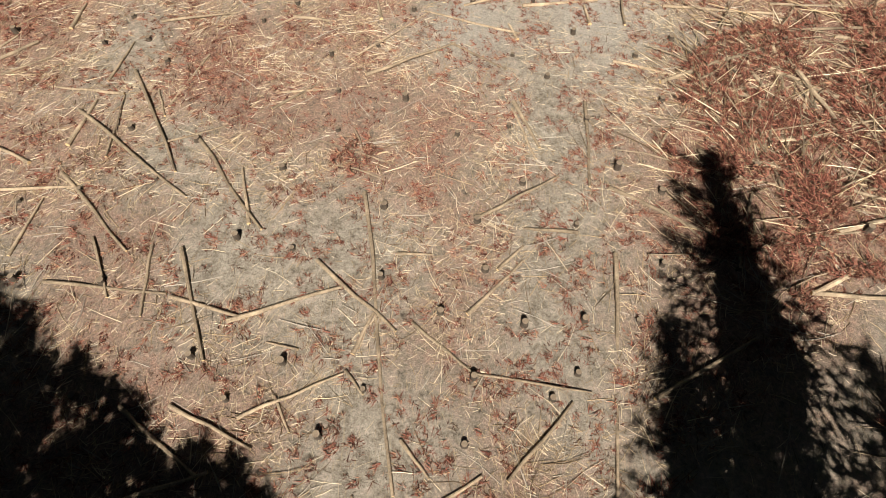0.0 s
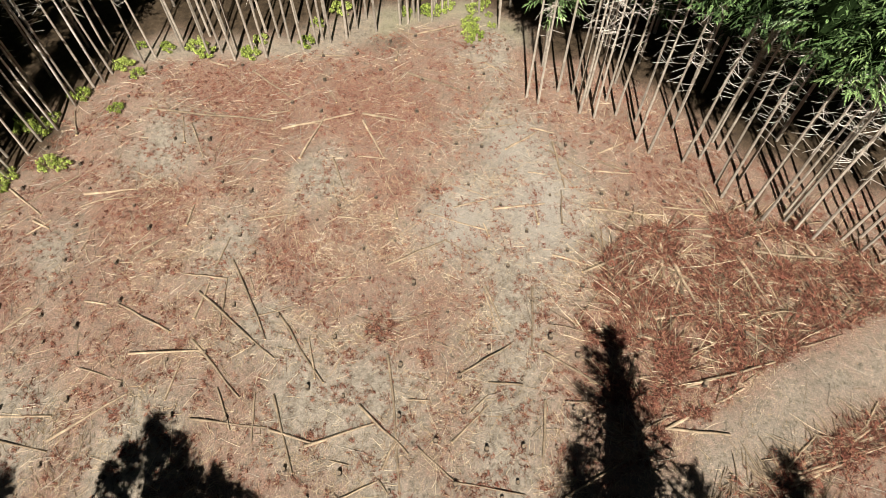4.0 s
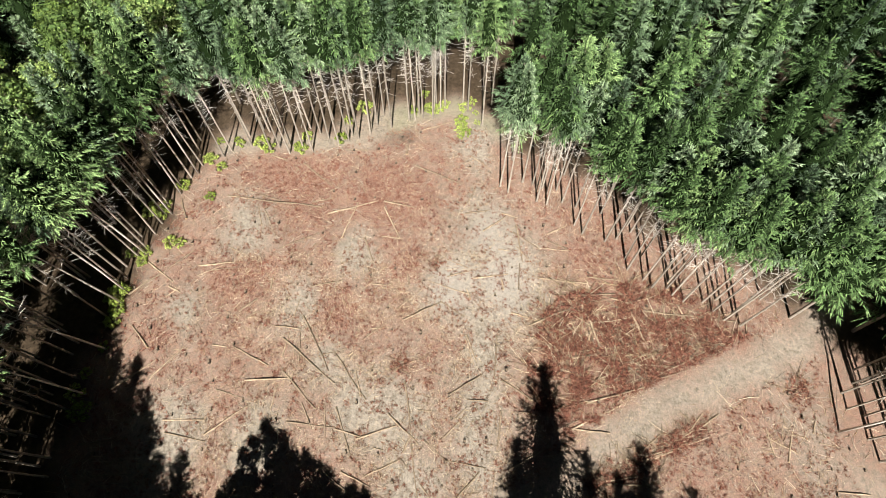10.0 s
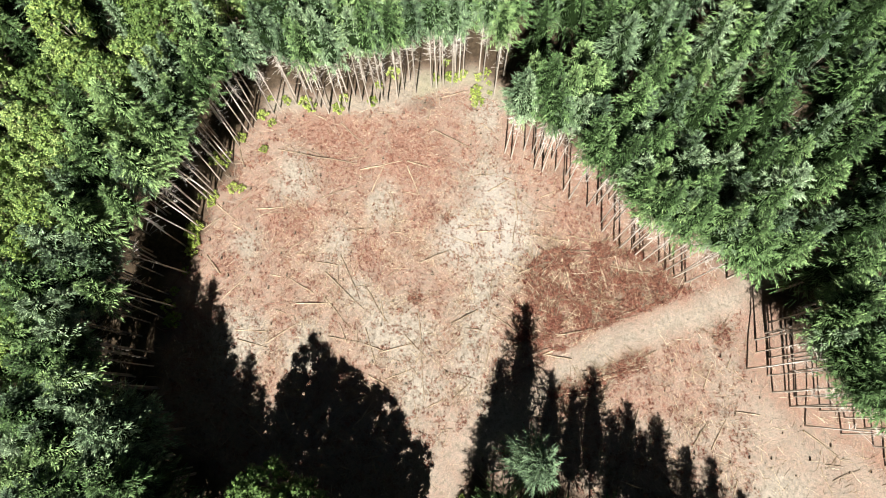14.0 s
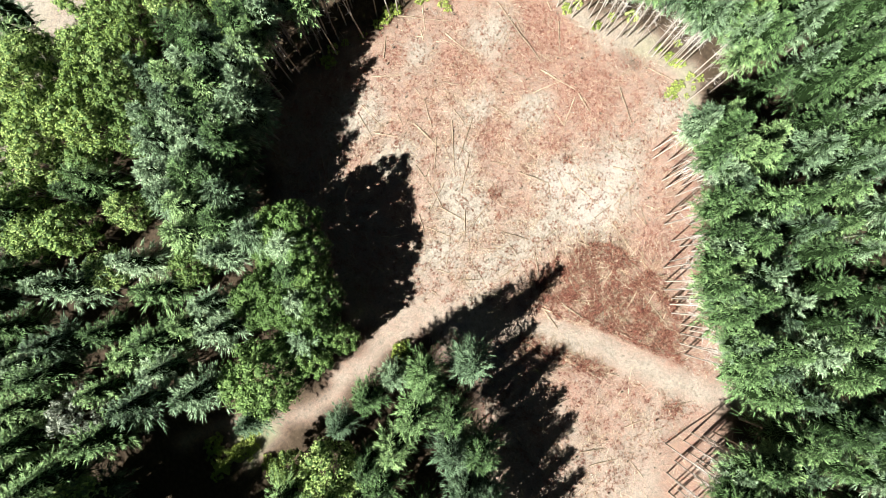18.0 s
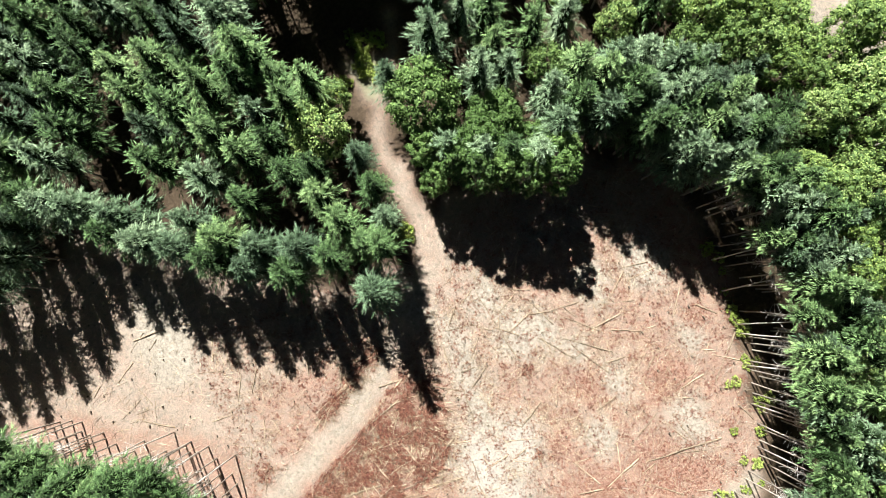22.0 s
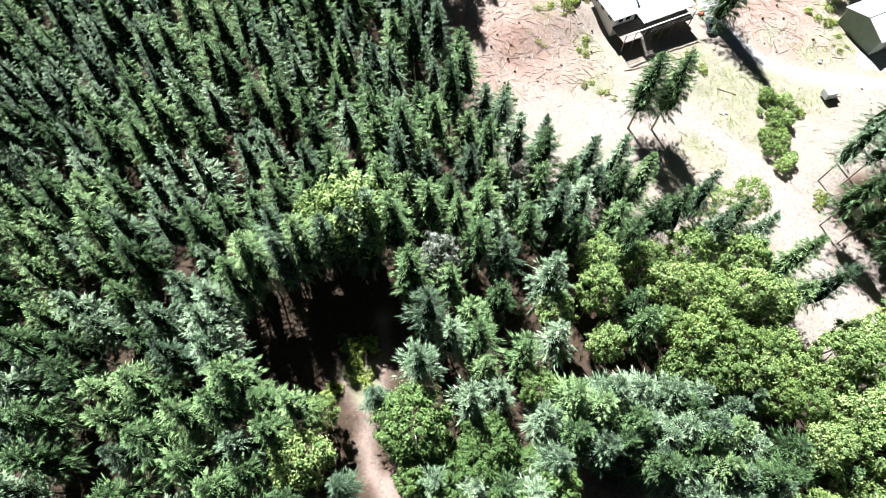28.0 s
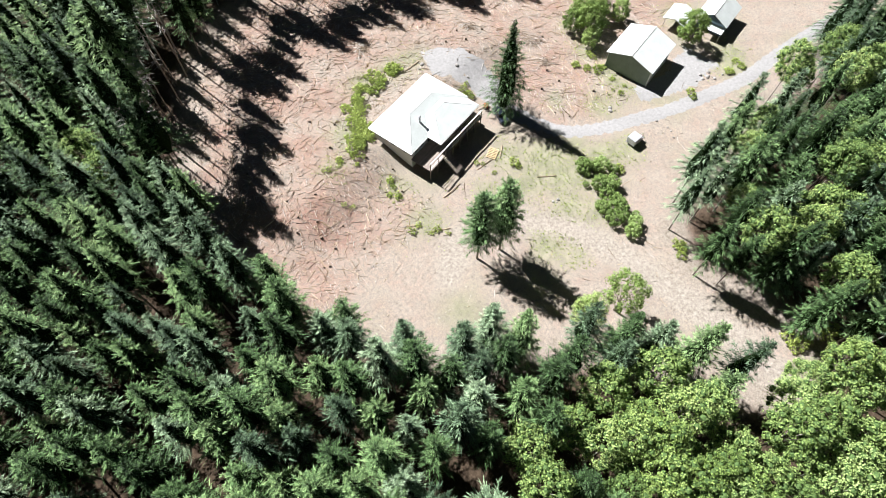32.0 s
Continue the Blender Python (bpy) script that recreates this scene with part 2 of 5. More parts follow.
# ---- building helpers ----
def part(name, mesh, mat, parent=None, label=""):
    """Links a bmesh, or a ready mesh, as one object under a thing."""
    if isinstance(mesh, bmesh.types.BMesh):
        me = bpy.data.meshes.new(name)
        mesh.to_mesh(me)
        mesh.free()
        mesh = me
    if mat and not mesh.materials:
        mesh.materials.append(mat)
    ob = new(name, mesh)
    if parent:
        ob.parent = parent
    if label:
        ob["label"] = label
    return ob


def mesh_of(name, verts, faces, mat, smooth=False):
    me = bpy.data.meshes.new(name)
    me.from_pydata([tuple(v) for v in verts], [], faces)
    if mat:
        me.materials.append(mat)
    if smooth:
        me.shade_smooth()
    return me


def box(bm, lo, hi, bevel=0.0):
    """A box from corner to corner."""
    c = [(a + b) / 2 for a, b in zip(lo, hi)]
    s = [b - a for a, b in zip(lo, hi)]
    r = bmesh.ops.create_cube(bm, size=1.0, matrix=Matrix.Translation(c) @ Matrix.Diagonal((*s, 1)))
    if bevel:
        edges = {e for v in r["verts"] for e in v.link_edges}
        bmesh.ops.bevel(bm, geom=list(edges), offset=bevel, segments=1, affect="EDGES")
    return bm


def tube(verts, faces, path, radii, sides=6, cap=True):
    """Adds a tapering tube along a path to lists of verts and faces."""
    base = len(verts)
    for k, (p, r) in enumerate(zip(path, radii)):
        d = Vector(path[min(k + 1, len(path) - 1)]) - Vector(path[max(k - 1, 0)])
        d.normalize()
        a = d.orthogonal().normalized()
        b = d.cross(a)
        for i in range(sides):
            w = 2 * math.pi * i / sides
            verts.append(Vector(p) + (a * math.cos(w) + b * math.sin(w)) * r)
    for k in range(len(path) - 1):
        for i in range(sides):
            j = (i + 1) % sides
            faces.append((base + k * sides + i, base + k * sides + j, base + (k + 1) * sides + j, base + (k + 1) * sides + i))
    if cap:
        faces.append(tuple(base + i for i in reversed(range(sides))))
        faces.append(tuple(base + (len(path) - 1) * sides + i for i in range(sides)))


def inside(x, y, poly):
    c = False
    j = len(poly) - 1
    for i in range(len(poly)):
        (xi, yi), (xj, yj) = poly[i], poly[j]
        if (yi > y) != (yj > y) and x < (xj - xi) * (y - yi) / (yj - yi) + xi:
            c = not c
        j = i
    return c


def off_line(x, y, line):
    """The distance of a point from a polyline."""
    best = 1e9
    for (ax, ay), (bx, by) in zip(line, line[1:]):
        dx, dy = bx - ax, by - ay
        k = max(0, min(1, ((x - ax) * dx + (y - ay) * dy) / (dx * dx + dy * dy)))
        best = min(best, math.hypot(x - ax - k * dx, y - ay - k * dy))
    return best


# ---- the plan ----
CLEARING = [(-2, -12), (-1.2, -26), (1.8, -26), (3.4, -8), (12, -4.5), (20, -9), (32, -21), (47, -37), (52, -33), (56, -30), (76, -30), (76, -9), (69, -8.6), (62, -6.7),
            (57, -2), (48, 3), (43, 6.5), (39.5, 13), (41, 17), (39.5, 20.5), (33.6, 19.4), (29, 23), (22.4, 26.5), (18, 29.4), (14.2, 36), (8.8, 37.8), (6.5, 40),
            (5.6, 49), (0.3, 52), (-5, 51), (-11.5, 48), (-19, 45.5), (-27.5, 46), (-33, 42.5), (-35, 37), (-37.5, 29), (-39, 24.5), (-41, 18), (-41, 10), (-39, -5),
            (-30, -8), (-25, -17), (-20, -10), (-12, -12), (-5, -14)]
YARD = [(-43, -78), (-46.8, -62), (-53.8, -53.8), (-64, -41.5), (-70, -31), (-74, -18), (-78, -8), (-86, -6), (-91, -18), (-87.5, -31.5), (-91, -37), (-100, -40),
        (-114, -39), (-127, -38), (-150, -33), (-195, -22), (-200, -75), (-165, -92), (-143, -108), (-124, -124), (-104, -137), (-82, -143), (-63, -131), (-48, -115), (-42.7, -98)]
ROAD = [(46, 24), (38.5, 18.5), (29, 14.6), (22, 11.5), (15.5, 7), (9, 2), (3.5, -3), (0, -8), (0, -20), (0.6, -28), (-4, -35), (-7.8, -40), (-9.5, -46)]
DRIVE = [(-178, -30), (-151, -38.5), (-140, -41.1), (-123.5, -49.3), (-110.1, -58.1), (-103.1, -64.8), (-101.4, -72), (-101, -80), (-104, -87), (-101.6, -95.8)]
TRACK = [(-62, -64), (-70, -68), (-78.5, -62.3), (-83.9, -53.2), (-84.9, -41.8), (-83.9, -30.1), (-82, -17), (-80, -9)]
WOODS = [(-60, -186), (-10, -186), (44, -150), (60, -95), (78, -40), (88, 0), (76, 40), (84, 92), (-86, 90), (-92, 30), (-100, 5), (-140, -4), (-192, -12), (-182, -60), (-150, -95), (-120, -140), (-80, -178)]
HOLE = [(6, -53), (-9, -54), (-13, -50), (-11, -42), (-5, -36), (2, -31), (8, -36), (10, -45)]
LEAFY = [[(-41, 5), (-46, 44), (-30, 54), (0, 56), (2, 75), (-52, 80), (-62, 46), (-76, 30), (-80, 0), (-72, -3), (-60, -20), (-47, -26), (-40, -12)],
         [(-22, -16), (-24, -33), (-42, -38), (-60, -34), (-70, -20), (-78, -8), (-60, -4), (-40, -8)]]
HEAP = [(12.4, 24.6), (18, 26.4), (23.5, 26.9), (30.5, 24.2), (36, 18.6), (29, 16.4), (22.6, 14.0), (15.4, 10.6), (12.0, 9.2), (9.2, 12.5), (8.6, 17.2), (10.5, 21)]
EDGE_EAST = [(6.5, 40.5), (9, 38.8), (14.5, 37), (18.6, 30.4), (23, 27.5), (26, 24.2), (29.5, 24.3), (34, 20.4)]
EDGE_LOW = [(40.2, 14), (43.8, 7), (48.5, 3.6), (57.4, -1.4), (62.5, -6), (70, -8), (76, -8.5)]
EDGE_TOP = [(5, 49.5), (0, 52), (-6, 51), (-12, 48.4), (-19.5, 45.6), (-27.5, 46.2)]
EDGE_WEST = [(-28, 46), (-33.3, 42.6), (-35.4, 37), (-37.8, 29), (-39.4, 24.5), (-41, 17)]
EDGE_SOUTHWEST = [(-41, 17), (-41.2, 10), (-39.4, -5), (-31, -9)]
EDGE_SOUTH = [(-46, -116), (-52, -122), (-63, -133.5), (-82, -146), (-104, -140), (-124, -128), (-143, -112), (-160, -98)]
PALE = [(4.6, 33.8, 3.5), (6.7, 27.2, 5.3), (0.6, 26.4, 3.8), (-24.7, 35, 3.2), (-11.7, 30.4, 2.3), (-17.3, 24.7, 2.2), (-6.3, 11.8, 3.6), (3.4, 13.9, 2.8), (3.3, 8, 3), (4, 20, 2.6),
        (-29.8, 8.5, 3.4), (-10.5, 11.8, 2.8), (-31.3, 23.9, 2.2), (4.1, 47, 3), (-13.7, 17.3, 2.1), (-4, 4, 3), (-20, 8, 3), (8, -1, 4), (45, -12, 6)]
GRASSY = [(-90.5, -72, 5), (-95, -65, 6), (-101, -61.5, 5), (-88, -64, 5), (-87, -55, 5), (-79, -54, 5), (-80, -49, 4), (-69, -74, 5), (-71.5, -84, 4), (-66.5, -95, 4), (-86, -105, 5),
          (-75, -98, 5), (-81, -69, 4), (-77, -66, 3.5), (-93, -59, 5), (-90, -50, 4), (-103, -55, 4), (-93, -103, 4.5), (-99, -101, 4), (-123, -65, 4.5), (-127, -73, 5), (-121, -61, 4), (-133, -79, 6), (-141, -45.5, 5), (-146, -48, 5), (-107, -52.5, 4.5), (-114, -63, 5), (-109, -71, 3.5), (-97, -56, 5), (-150, -62, 6), (-77, -80, 3.5)]
RED = [(11.6, 20.6, 2.3), (17.5, 20.4, 2.2), (-5.1, 16.6, 1.8), (-4.7, 29.6, 2.3), (-33.7, 20.9, 2.9), (-7.4, 39.1, 6.5), (-19.7, 40.9, 8.2), (19.2, 30.5, 4.6),
       (30.6, 21.1, 4.4), (38.3, 14, 2.1), (-14.1, 22.4, 4.4), (-25, 28, 5), (26, 18, 4), (15, 14, 3)]


def rise(x, y):
    """The slope on which the house stands: higher behind it."""
    k = max(0.0, min(1.0, (-84.0 - y) / 10.0))
    w = max(0.0, min(1.0, (-44.0 - x) / 14.0)) * max(0.0, min(1.0, (x + 122.0) / 12.0))
    return 2.3 * k * k * (3 - 2 * k) * w


def ground_z(x, y):
    return (0.10 * math.sin(x * 0.31 + 1.0) * math.sin(y * 0.27) + 0.07 * math.sin(x * 0.83 + y * 0.6) + 0.04 * math.sin(x * 1.7 - y * 1.3 + 2)) - 0.05 + rise(x, y)


def build_ground():
    xs = np.concatenate([[-4000, -1500, -600, -320], np.arange(-210, -60, 1.5), np.arange(-60, 80, 0.9), np.arange(80, 111, 5), [320, 600, 1500, 4000]])
    ys = np.concatenate([[-4000, -1500, -600, -320], np.arange(-205, -60, 1.5), np.arange(-60, 62, 0.9), np.arange(62, 111, 4), [320, 600, 1500, 4000]])
    nx, ny = len(xs), len(ys)
    verts, zone = [], []
    for y in ys:
        for x in xs:
            near = abs(x) < 230 and abs(y) < 230
            verts.append((x, y, ground_z(x, y) if near else -0.05))
            bare = grass = red = 0.0
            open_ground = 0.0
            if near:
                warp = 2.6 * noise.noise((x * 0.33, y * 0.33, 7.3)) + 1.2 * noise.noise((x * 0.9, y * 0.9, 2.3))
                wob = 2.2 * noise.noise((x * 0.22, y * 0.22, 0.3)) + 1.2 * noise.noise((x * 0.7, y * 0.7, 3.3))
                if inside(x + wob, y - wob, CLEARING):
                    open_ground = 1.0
                    for px, py, r in PALE:
                        d = math.hypot((x - px) * 1.25 + warp, (y - py) * 0.8 + wob) / r
                        bare = max(bare, 0.85 - d * d * 0.30)
                    for px, py, r in RED:
                        d = math.hypot(x - px, y - py) / r
                        red = max(red, 1.1 - d * d)
                    if inside(x + wob * 0.6, y - warp * 0.4, HEAP):
                        red = max(red, 0.8)
                    if x > 36 or y < 2:
                        bare = max(bare, 0.3)
                elif y > -12 and (off_line(x, y, EDGE_EAST) < 7 + wob or off_line(x, y, EDGE_LOW) < 8 + wob):
                    open_ground, bare, red = 1.0, 0.0, 0.25
                elif y > 20 and off_line(x, y, EDGE_TOP) < 3.5 + wob:
                    open_ground, bare, grass = 1.0, 0.5, 0.6 if x > -8 else 0.3
                elif inside(x + wob, y - wob, YARD):
                    open_ground = 1.1
                    bare = 0.6
                    stripped = (x < -104 and y < -62 and x + y < -172) or (x > -72 and y < -76) or y < -104
                    grass, bare = (0.05, 0.22 + 0.6 * noise.noise((x * 0.16, y * 0.16, 4.0))) if stripped else (0.24 + 0.6 * noise.noise((x * 0.11, y * 0.11, 1.0)), 0.5)
                    for px, py, r in GRASSY:
                        d = math.hypot(x - px + warp, y - py + wob) / r
                        grass = max(grass, 0.85 - d * d * 0.6)
                    red = max(0.0, 0.8 - math.hypot(x + 56.5, y + 89) / 11)
                elif -200 < x < -42 and y < -2 and off_line(x, y, YARD + YARD[:1]) < 5 + wob:
                    open_ground, bare = 0.85, 0.7
                road = off_line(x, y, ROAD)
                road_w = 1.4 if x > 16 else 1.0 if x > 3 else 0.2
                if road < road_w + 1.5:
                    k = max(0.0, min(1.0, (road_w + 1.2 + wob * 0.4 - road) / 1.2))
                    bare, red, grass = max(bare, (0.5 if x > 12 else 0.4) * k), red * (1 - 0.7 * k), grass * (1 - k)
                    open_ground = max(open_ground, k)
                if math.hypot((x + 2.2) * 1.2, y + 37) < 4 + wob:
                    open_ground, grass, bare = 1.0, 0.9, 0.3
                track = off_line(x, y, TRACK)
                if track < 3.2:
                    k = max(0.0, 1 - track / 3.2)
                    bare, grass = max(bare, 1.6 * k), grass * (1 - k)
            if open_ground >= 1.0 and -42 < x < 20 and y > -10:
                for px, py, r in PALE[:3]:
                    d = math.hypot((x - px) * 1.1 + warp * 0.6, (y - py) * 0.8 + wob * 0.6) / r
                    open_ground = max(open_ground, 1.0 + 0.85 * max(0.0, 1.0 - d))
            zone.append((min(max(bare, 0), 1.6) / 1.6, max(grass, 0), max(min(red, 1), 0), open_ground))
    grid = np.array(zone).reshape(ny, nx, 4)
    for _ in range(2):
        grid[1:-1, 1:-1] = (grid[1:-1, 1:-1] * 2 + grid[:-2, 1:-1] + grid[2:, 1:-1] + grid[1:-1, :-2] + grid[1:-1, 2:]) / 6
    faces = [(j * nx + i, j * nx + i + 1, (j + 1) * nx + i + 1, (j + 1) * nx + i) for j in range(ny - 1) for i in range(nx - 1)]
    me = mesh_of("ground", verts, faces, GROUND, True)
    col = me.color_attributes.new("zone", "FLOAT_COLOR", "POINT")
    col.data.foreach_set("color", grid.astype(np.float32).ravel())
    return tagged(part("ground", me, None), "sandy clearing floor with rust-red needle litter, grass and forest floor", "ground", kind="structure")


build_ground()


# ---- trees ----
def fir_crown(seed, height, low, radius, dense=1.0, cone=0.8):
    """Whorls of boughs, each a ragged plate of needle sprays with tufts at its end, round an opaque heart coloured near
    black as inner shade. Also gives the number of faces of the heart and, for each vertex, how far its colour brightens
    towards the bough tip.
    """
    rnd = random.Random(seed)
    verts, faces, tip_light = [], [], []
    z = low
    lop = rnd.uniform(0, 6.28)
    while z < height - 0.5:
        u = (z - low) / (height - low)
        reach = radius * (0.50 + 0.50 * min(1.0, u / 0.18)) * (1 - max(0.0, u - 0.08) / 0.92) ** cone * 1.08 + 0.25
        n = max(5, int(round((10.5 - 4.0 * u) * dense)))
        turn = rnd.uniform(0, 6.28)
        for i in range(n):
            if rnd.random() < 0.07:
                continue
            a = turn + 2 * math.pi * (i + rnd.uniform(-0.35, 0.35)) / n
            length = reach * rnd.uniform(0.60, 1.22) * (1 + 0.14 * math.cos(a - lop))
            zz = z + rnd.uniform(-0.35, 0.35)
            rise = -0.34 + 0.85 * u + rnd.uniform(-0.16, 0.16)
            ca, sa = math.cos(a), math.sin(a)
            steps = max(3, min(8, int(length / 0.38)))
            wide = 0.34 + 0.12 * length
            roll = rnd.uniform(-0.25, 0.25)

            def at(k, side=0.0, lift=0.0):
                r = length * k
                h = zz + rise * r - 0.17 * r * r / max(length, 0.5) + lift + roll * side
                return (ca * r - sa * side, sa * r + ca * side, h)
            for s in range(steps):
                k0 = 0.24 + 0.68 * s / steps
                for side in (-1, 1):
                    out = wide * (1.0 - 0.5 * k0) * rnd.uniform(0.5, 1.4)
                    base = rnd.uniform(0.11, 0.18) / max(length, 0.8)
                    tip_light += [k0 * 0.8, k0 * 0.8, k0 * 0.8 + 0.25]
                    b = len(verts)
                    verts.append(at(k0 - base, 0.0, rnd.uniform(-0.06, 0.02)))
                    verts.append(at(k0 + base, side * out * 0.25, rnd.uniform(0.0, 0.13)))
                    verts.append(at(k0 + 0.10 + rnd.uniform(-0.05, 0.10), side * out, rnd.uniform(-0.24, 0.04)))
                    faces.append((b, b + 1, b + 2))
            for tip in range(3):
                b = len(verts)
                k1 = rnd.uniform(0.72, 0.92)
                tip_light += [0.8, 0.8, 1.1]
                e = rnd.uniform(-0.20, 0.20)
                verts += [at(k1, e - 0.08), at(k1, e + 0.08, 0.04), at(k1 + 0.22, e * 1.8, rnd.uniform(-0.05, 0.26))]
                faces.append((b, b + 1, b + 2))
        z += (0.56 + 0.40 * (1 - u)) * rnd.uniform(0.85, 1.15) / dense ** 0.5
    for i in range(3):
        b = len(verts)
        a = i * 2.1
        tip_light += [0.9, 0.9, 1.1]
        verts += [(0.12 * math.cos(a), 0.12 * math.sin(a), height - 0.8), (0.12 * math.cos(a + 2), 0.12 * math.sin(a + 2), height - 0.8), (0, 0, height + 0.5)]
        faces.append((b, b + 1, b + 2))
    # added opaque core round the stem: stops sunlight, its near-black colour is painted shade
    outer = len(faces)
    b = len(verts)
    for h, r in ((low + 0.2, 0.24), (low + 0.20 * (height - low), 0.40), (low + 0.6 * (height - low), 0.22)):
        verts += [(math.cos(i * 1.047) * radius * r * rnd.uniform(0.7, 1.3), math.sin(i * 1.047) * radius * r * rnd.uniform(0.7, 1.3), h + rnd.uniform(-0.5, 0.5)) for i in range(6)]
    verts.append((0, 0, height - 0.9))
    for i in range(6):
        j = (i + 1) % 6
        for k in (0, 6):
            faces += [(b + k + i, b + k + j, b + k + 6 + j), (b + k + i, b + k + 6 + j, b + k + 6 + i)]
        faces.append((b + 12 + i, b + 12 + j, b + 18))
    return verts, faces, len(faces) - outer, tip_light + [0.0] * (len(verts) - len(tip_light))


def crown_mesh(verts, faces, heart, tip_light, mat, inner=None):
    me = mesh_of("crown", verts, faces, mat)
    me.materials.append(inner or CORE_SHADE)
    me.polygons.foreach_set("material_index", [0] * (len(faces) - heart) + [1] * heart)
    me.attributes.new("tip_light", "FLOAT", "POINT").data.foreach_set("value", tip_light)
    return me


def fir_trunk(seed, height, low, twigs, radius=0.13):
    """A straight tapering stem, with bare dead twigs below the crown."""
    rnd = random.Random(seed)
    verts, faces = [], []
    bend = [(0, 0)]
    for k in range(1, 5):
        bend.append((bend[-1][0] + rnd.uniform(-0.10, 0.10), bend[-1][1] + rnd.uniform(-0.10, 0.10)))
    bend[-1] = (0, 0)
    path = [(bx, by, -0.25 + (height - 0.2) * k / 4) for k, (bx, by) in enumerate(bend)]
    tube(verts, faces, path, [radius * 1.18, radius * 0.92, radius * 0.72, radius * 0.45, 0.03], 6)
    twig_v, twig_f = [], []
    for _ in range(twigs):
        z = low * (0.45 + 0.62 * rnd.random() ** 0.7)
        a = rnd.uniform(0, 6.28)
        length = rnd.uniform(0.5, 1.9) * (0.4 + 0.6 * z / low)
        p0 = Vector((0, 0, z))
        p2 = Vector((math.cos(a + 0.25) * length, math.sin(a + 0.25) * length, z + rnd.uniform(-0.3, 0.1)))
        tube(twig_v, twig_f, [p0, p2], [0.024, 0.010], 3, False)
    return verts, faces, twig_v, twig_f


_ico = bmesh.new()
bmesh.ops.create_icosphere(_ico, subdivisions=1, radius=1.0)
HULL_V = [tuple(v.co) for v in _ico.verts]
HULL_F = [tuple(v.index for v in f.verts) for f in _ico.faces]
_ico.free()


def leafy_crown(seed, height, low, radius, clumps=42, leaves=38, leaf=0.30, hull=True):
    """Lumps of leaves round added solid hearts, coloured darker than the leaves as inner shade, on a lumpy dome, open
    between; the faces of the hearts come last.
    """
    rnd = random.Random(seed)
    verts, faces, hearts = [], [], []
    mid = (height + low) / 2
    tall = (height - low) / 2
    for c in range(clumps):
        k = (c + 0.5) / clumps
        up = 1 - 1.65 * k
        a = c * 2.39996 + rnd.uniform(-0.4, 0.4)
        s = math.sqrt(max(0.0, 1 - up * up))
        r = radius * rnd.uniform(0.62, 0.98)
        cx, cy, cz = math.cos(a) * s * r, math.sin(a) * s * r, mid + up * tall * rnd.uniform(0.78, 1.0)
        size = radius * rnd.uniform(0.14, 0.26)
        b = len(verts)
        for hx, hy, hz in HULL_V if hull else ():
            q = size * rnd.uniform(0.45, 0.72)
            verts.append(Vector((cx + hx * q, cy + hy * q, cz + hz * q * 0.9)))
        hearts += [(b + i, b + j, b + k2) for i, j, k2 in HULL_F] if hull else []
        for _ in range(leaves):
            d = Vector((rnd.gauss(0, 1), rnd.gauss(0, 1), rnd.gauss(0.25, 0.8)))
            d.normalize()
            p = Vector((cx, cy, cz)) + d * size * rnd.uniform(0.62, 1.25)
            n = (d + Vector((rnd.uniform(-0.5, 0.5), rnd.uniform(-0.5, 0.5), rnd.uniform(0.0, 0.5)))).normalized()
            t = n.orthogonal().normalized()
            w = n.cross(t)
            q = rnd.uniform(0, 6.28)
            t, w = t * math.cos(q) + w * math.sin(q), w * math.cos(q) - t * math.sin(q)
            e = leaf * rnd.uniform(0.7, 1.3)
            b = len(verts)
            verts += [p - t * e * 0.6, p + w * e * 0.42 - t * e * 0.05, p + t * e * 0.7, p - w * e * 0.42]
            faces.append((b, b + 1, b + 2, b + 3))
    return verts, faces + hearts, len(hearts)


def leafy_trunk(seed, height, low, radius, stem=0.16):
    rnd = random.Random(seed)
    verts, faces = [], []
    fork = low * 0.9 + 1.0
    tube(verts, faces, [(0, 0, -0.25), (0.08, -0.05, fork * 0.5), (0, 0.05, fork)], [stem * 1.3, stem, stem * 0.8], 6)
    for k in range(6):
        a = k * 1.05 + rnd.uniform(-0.3, 0.3)
        r = radius * rnd.uniform(0.4, 0.7)
        tip = (math.cos(a) * r, math.sin(a) * r, low + (height - low) * rnd.uniform(0.45, 0.85))
        tube(verts, faces, [(0, 0.05, fork - 0.4), (tip[0] * 0.45, tip[1] * 0.45, (fork + tip[2]) / 2), tip], [stem * 0.6, stem * 0.4, 0.02], 4, False)
    return verts, faces


def make_fir(seed, height, low, radius, mat, dense=1.0, twigs=56, stem=0.10, cone=0.86):
    root = new("fir_tree")
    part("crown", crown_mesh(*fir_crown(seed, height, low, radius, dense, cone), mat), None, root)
    v, f, tv, tf = fir_trunk(seed, height, low, twigs, stem)
    me = mesh_of("trunk", v + tv, f + [tuple(i + len(v) for i in q) for q in tf], BARK)
    me.materials.append(DEAD)
    for p in me.polygons:
        p.material_index = 1 if p.index >= len(f) else 0
    part("trunk", me, None, root)
    return root


def make_leafy(name, seed, height, low, radius, mat, clumps=42, leaves=38, leaf=0.30, stem=0.16, hull=True):
    root = new(name)
    v, f, hearts = leafy_crown(seed, height, low, radius, clumps, leaves, leaf, hull)
    part("crown", crown_mesh(v, f, hearts, [1.0] * len(v), mat, HULL_SHADE), None, root)
    part("trunk", mesh_of("trunk", *leafy_trunk(seed, height, low, radius, stem), BARK, True), None, root)
    return root


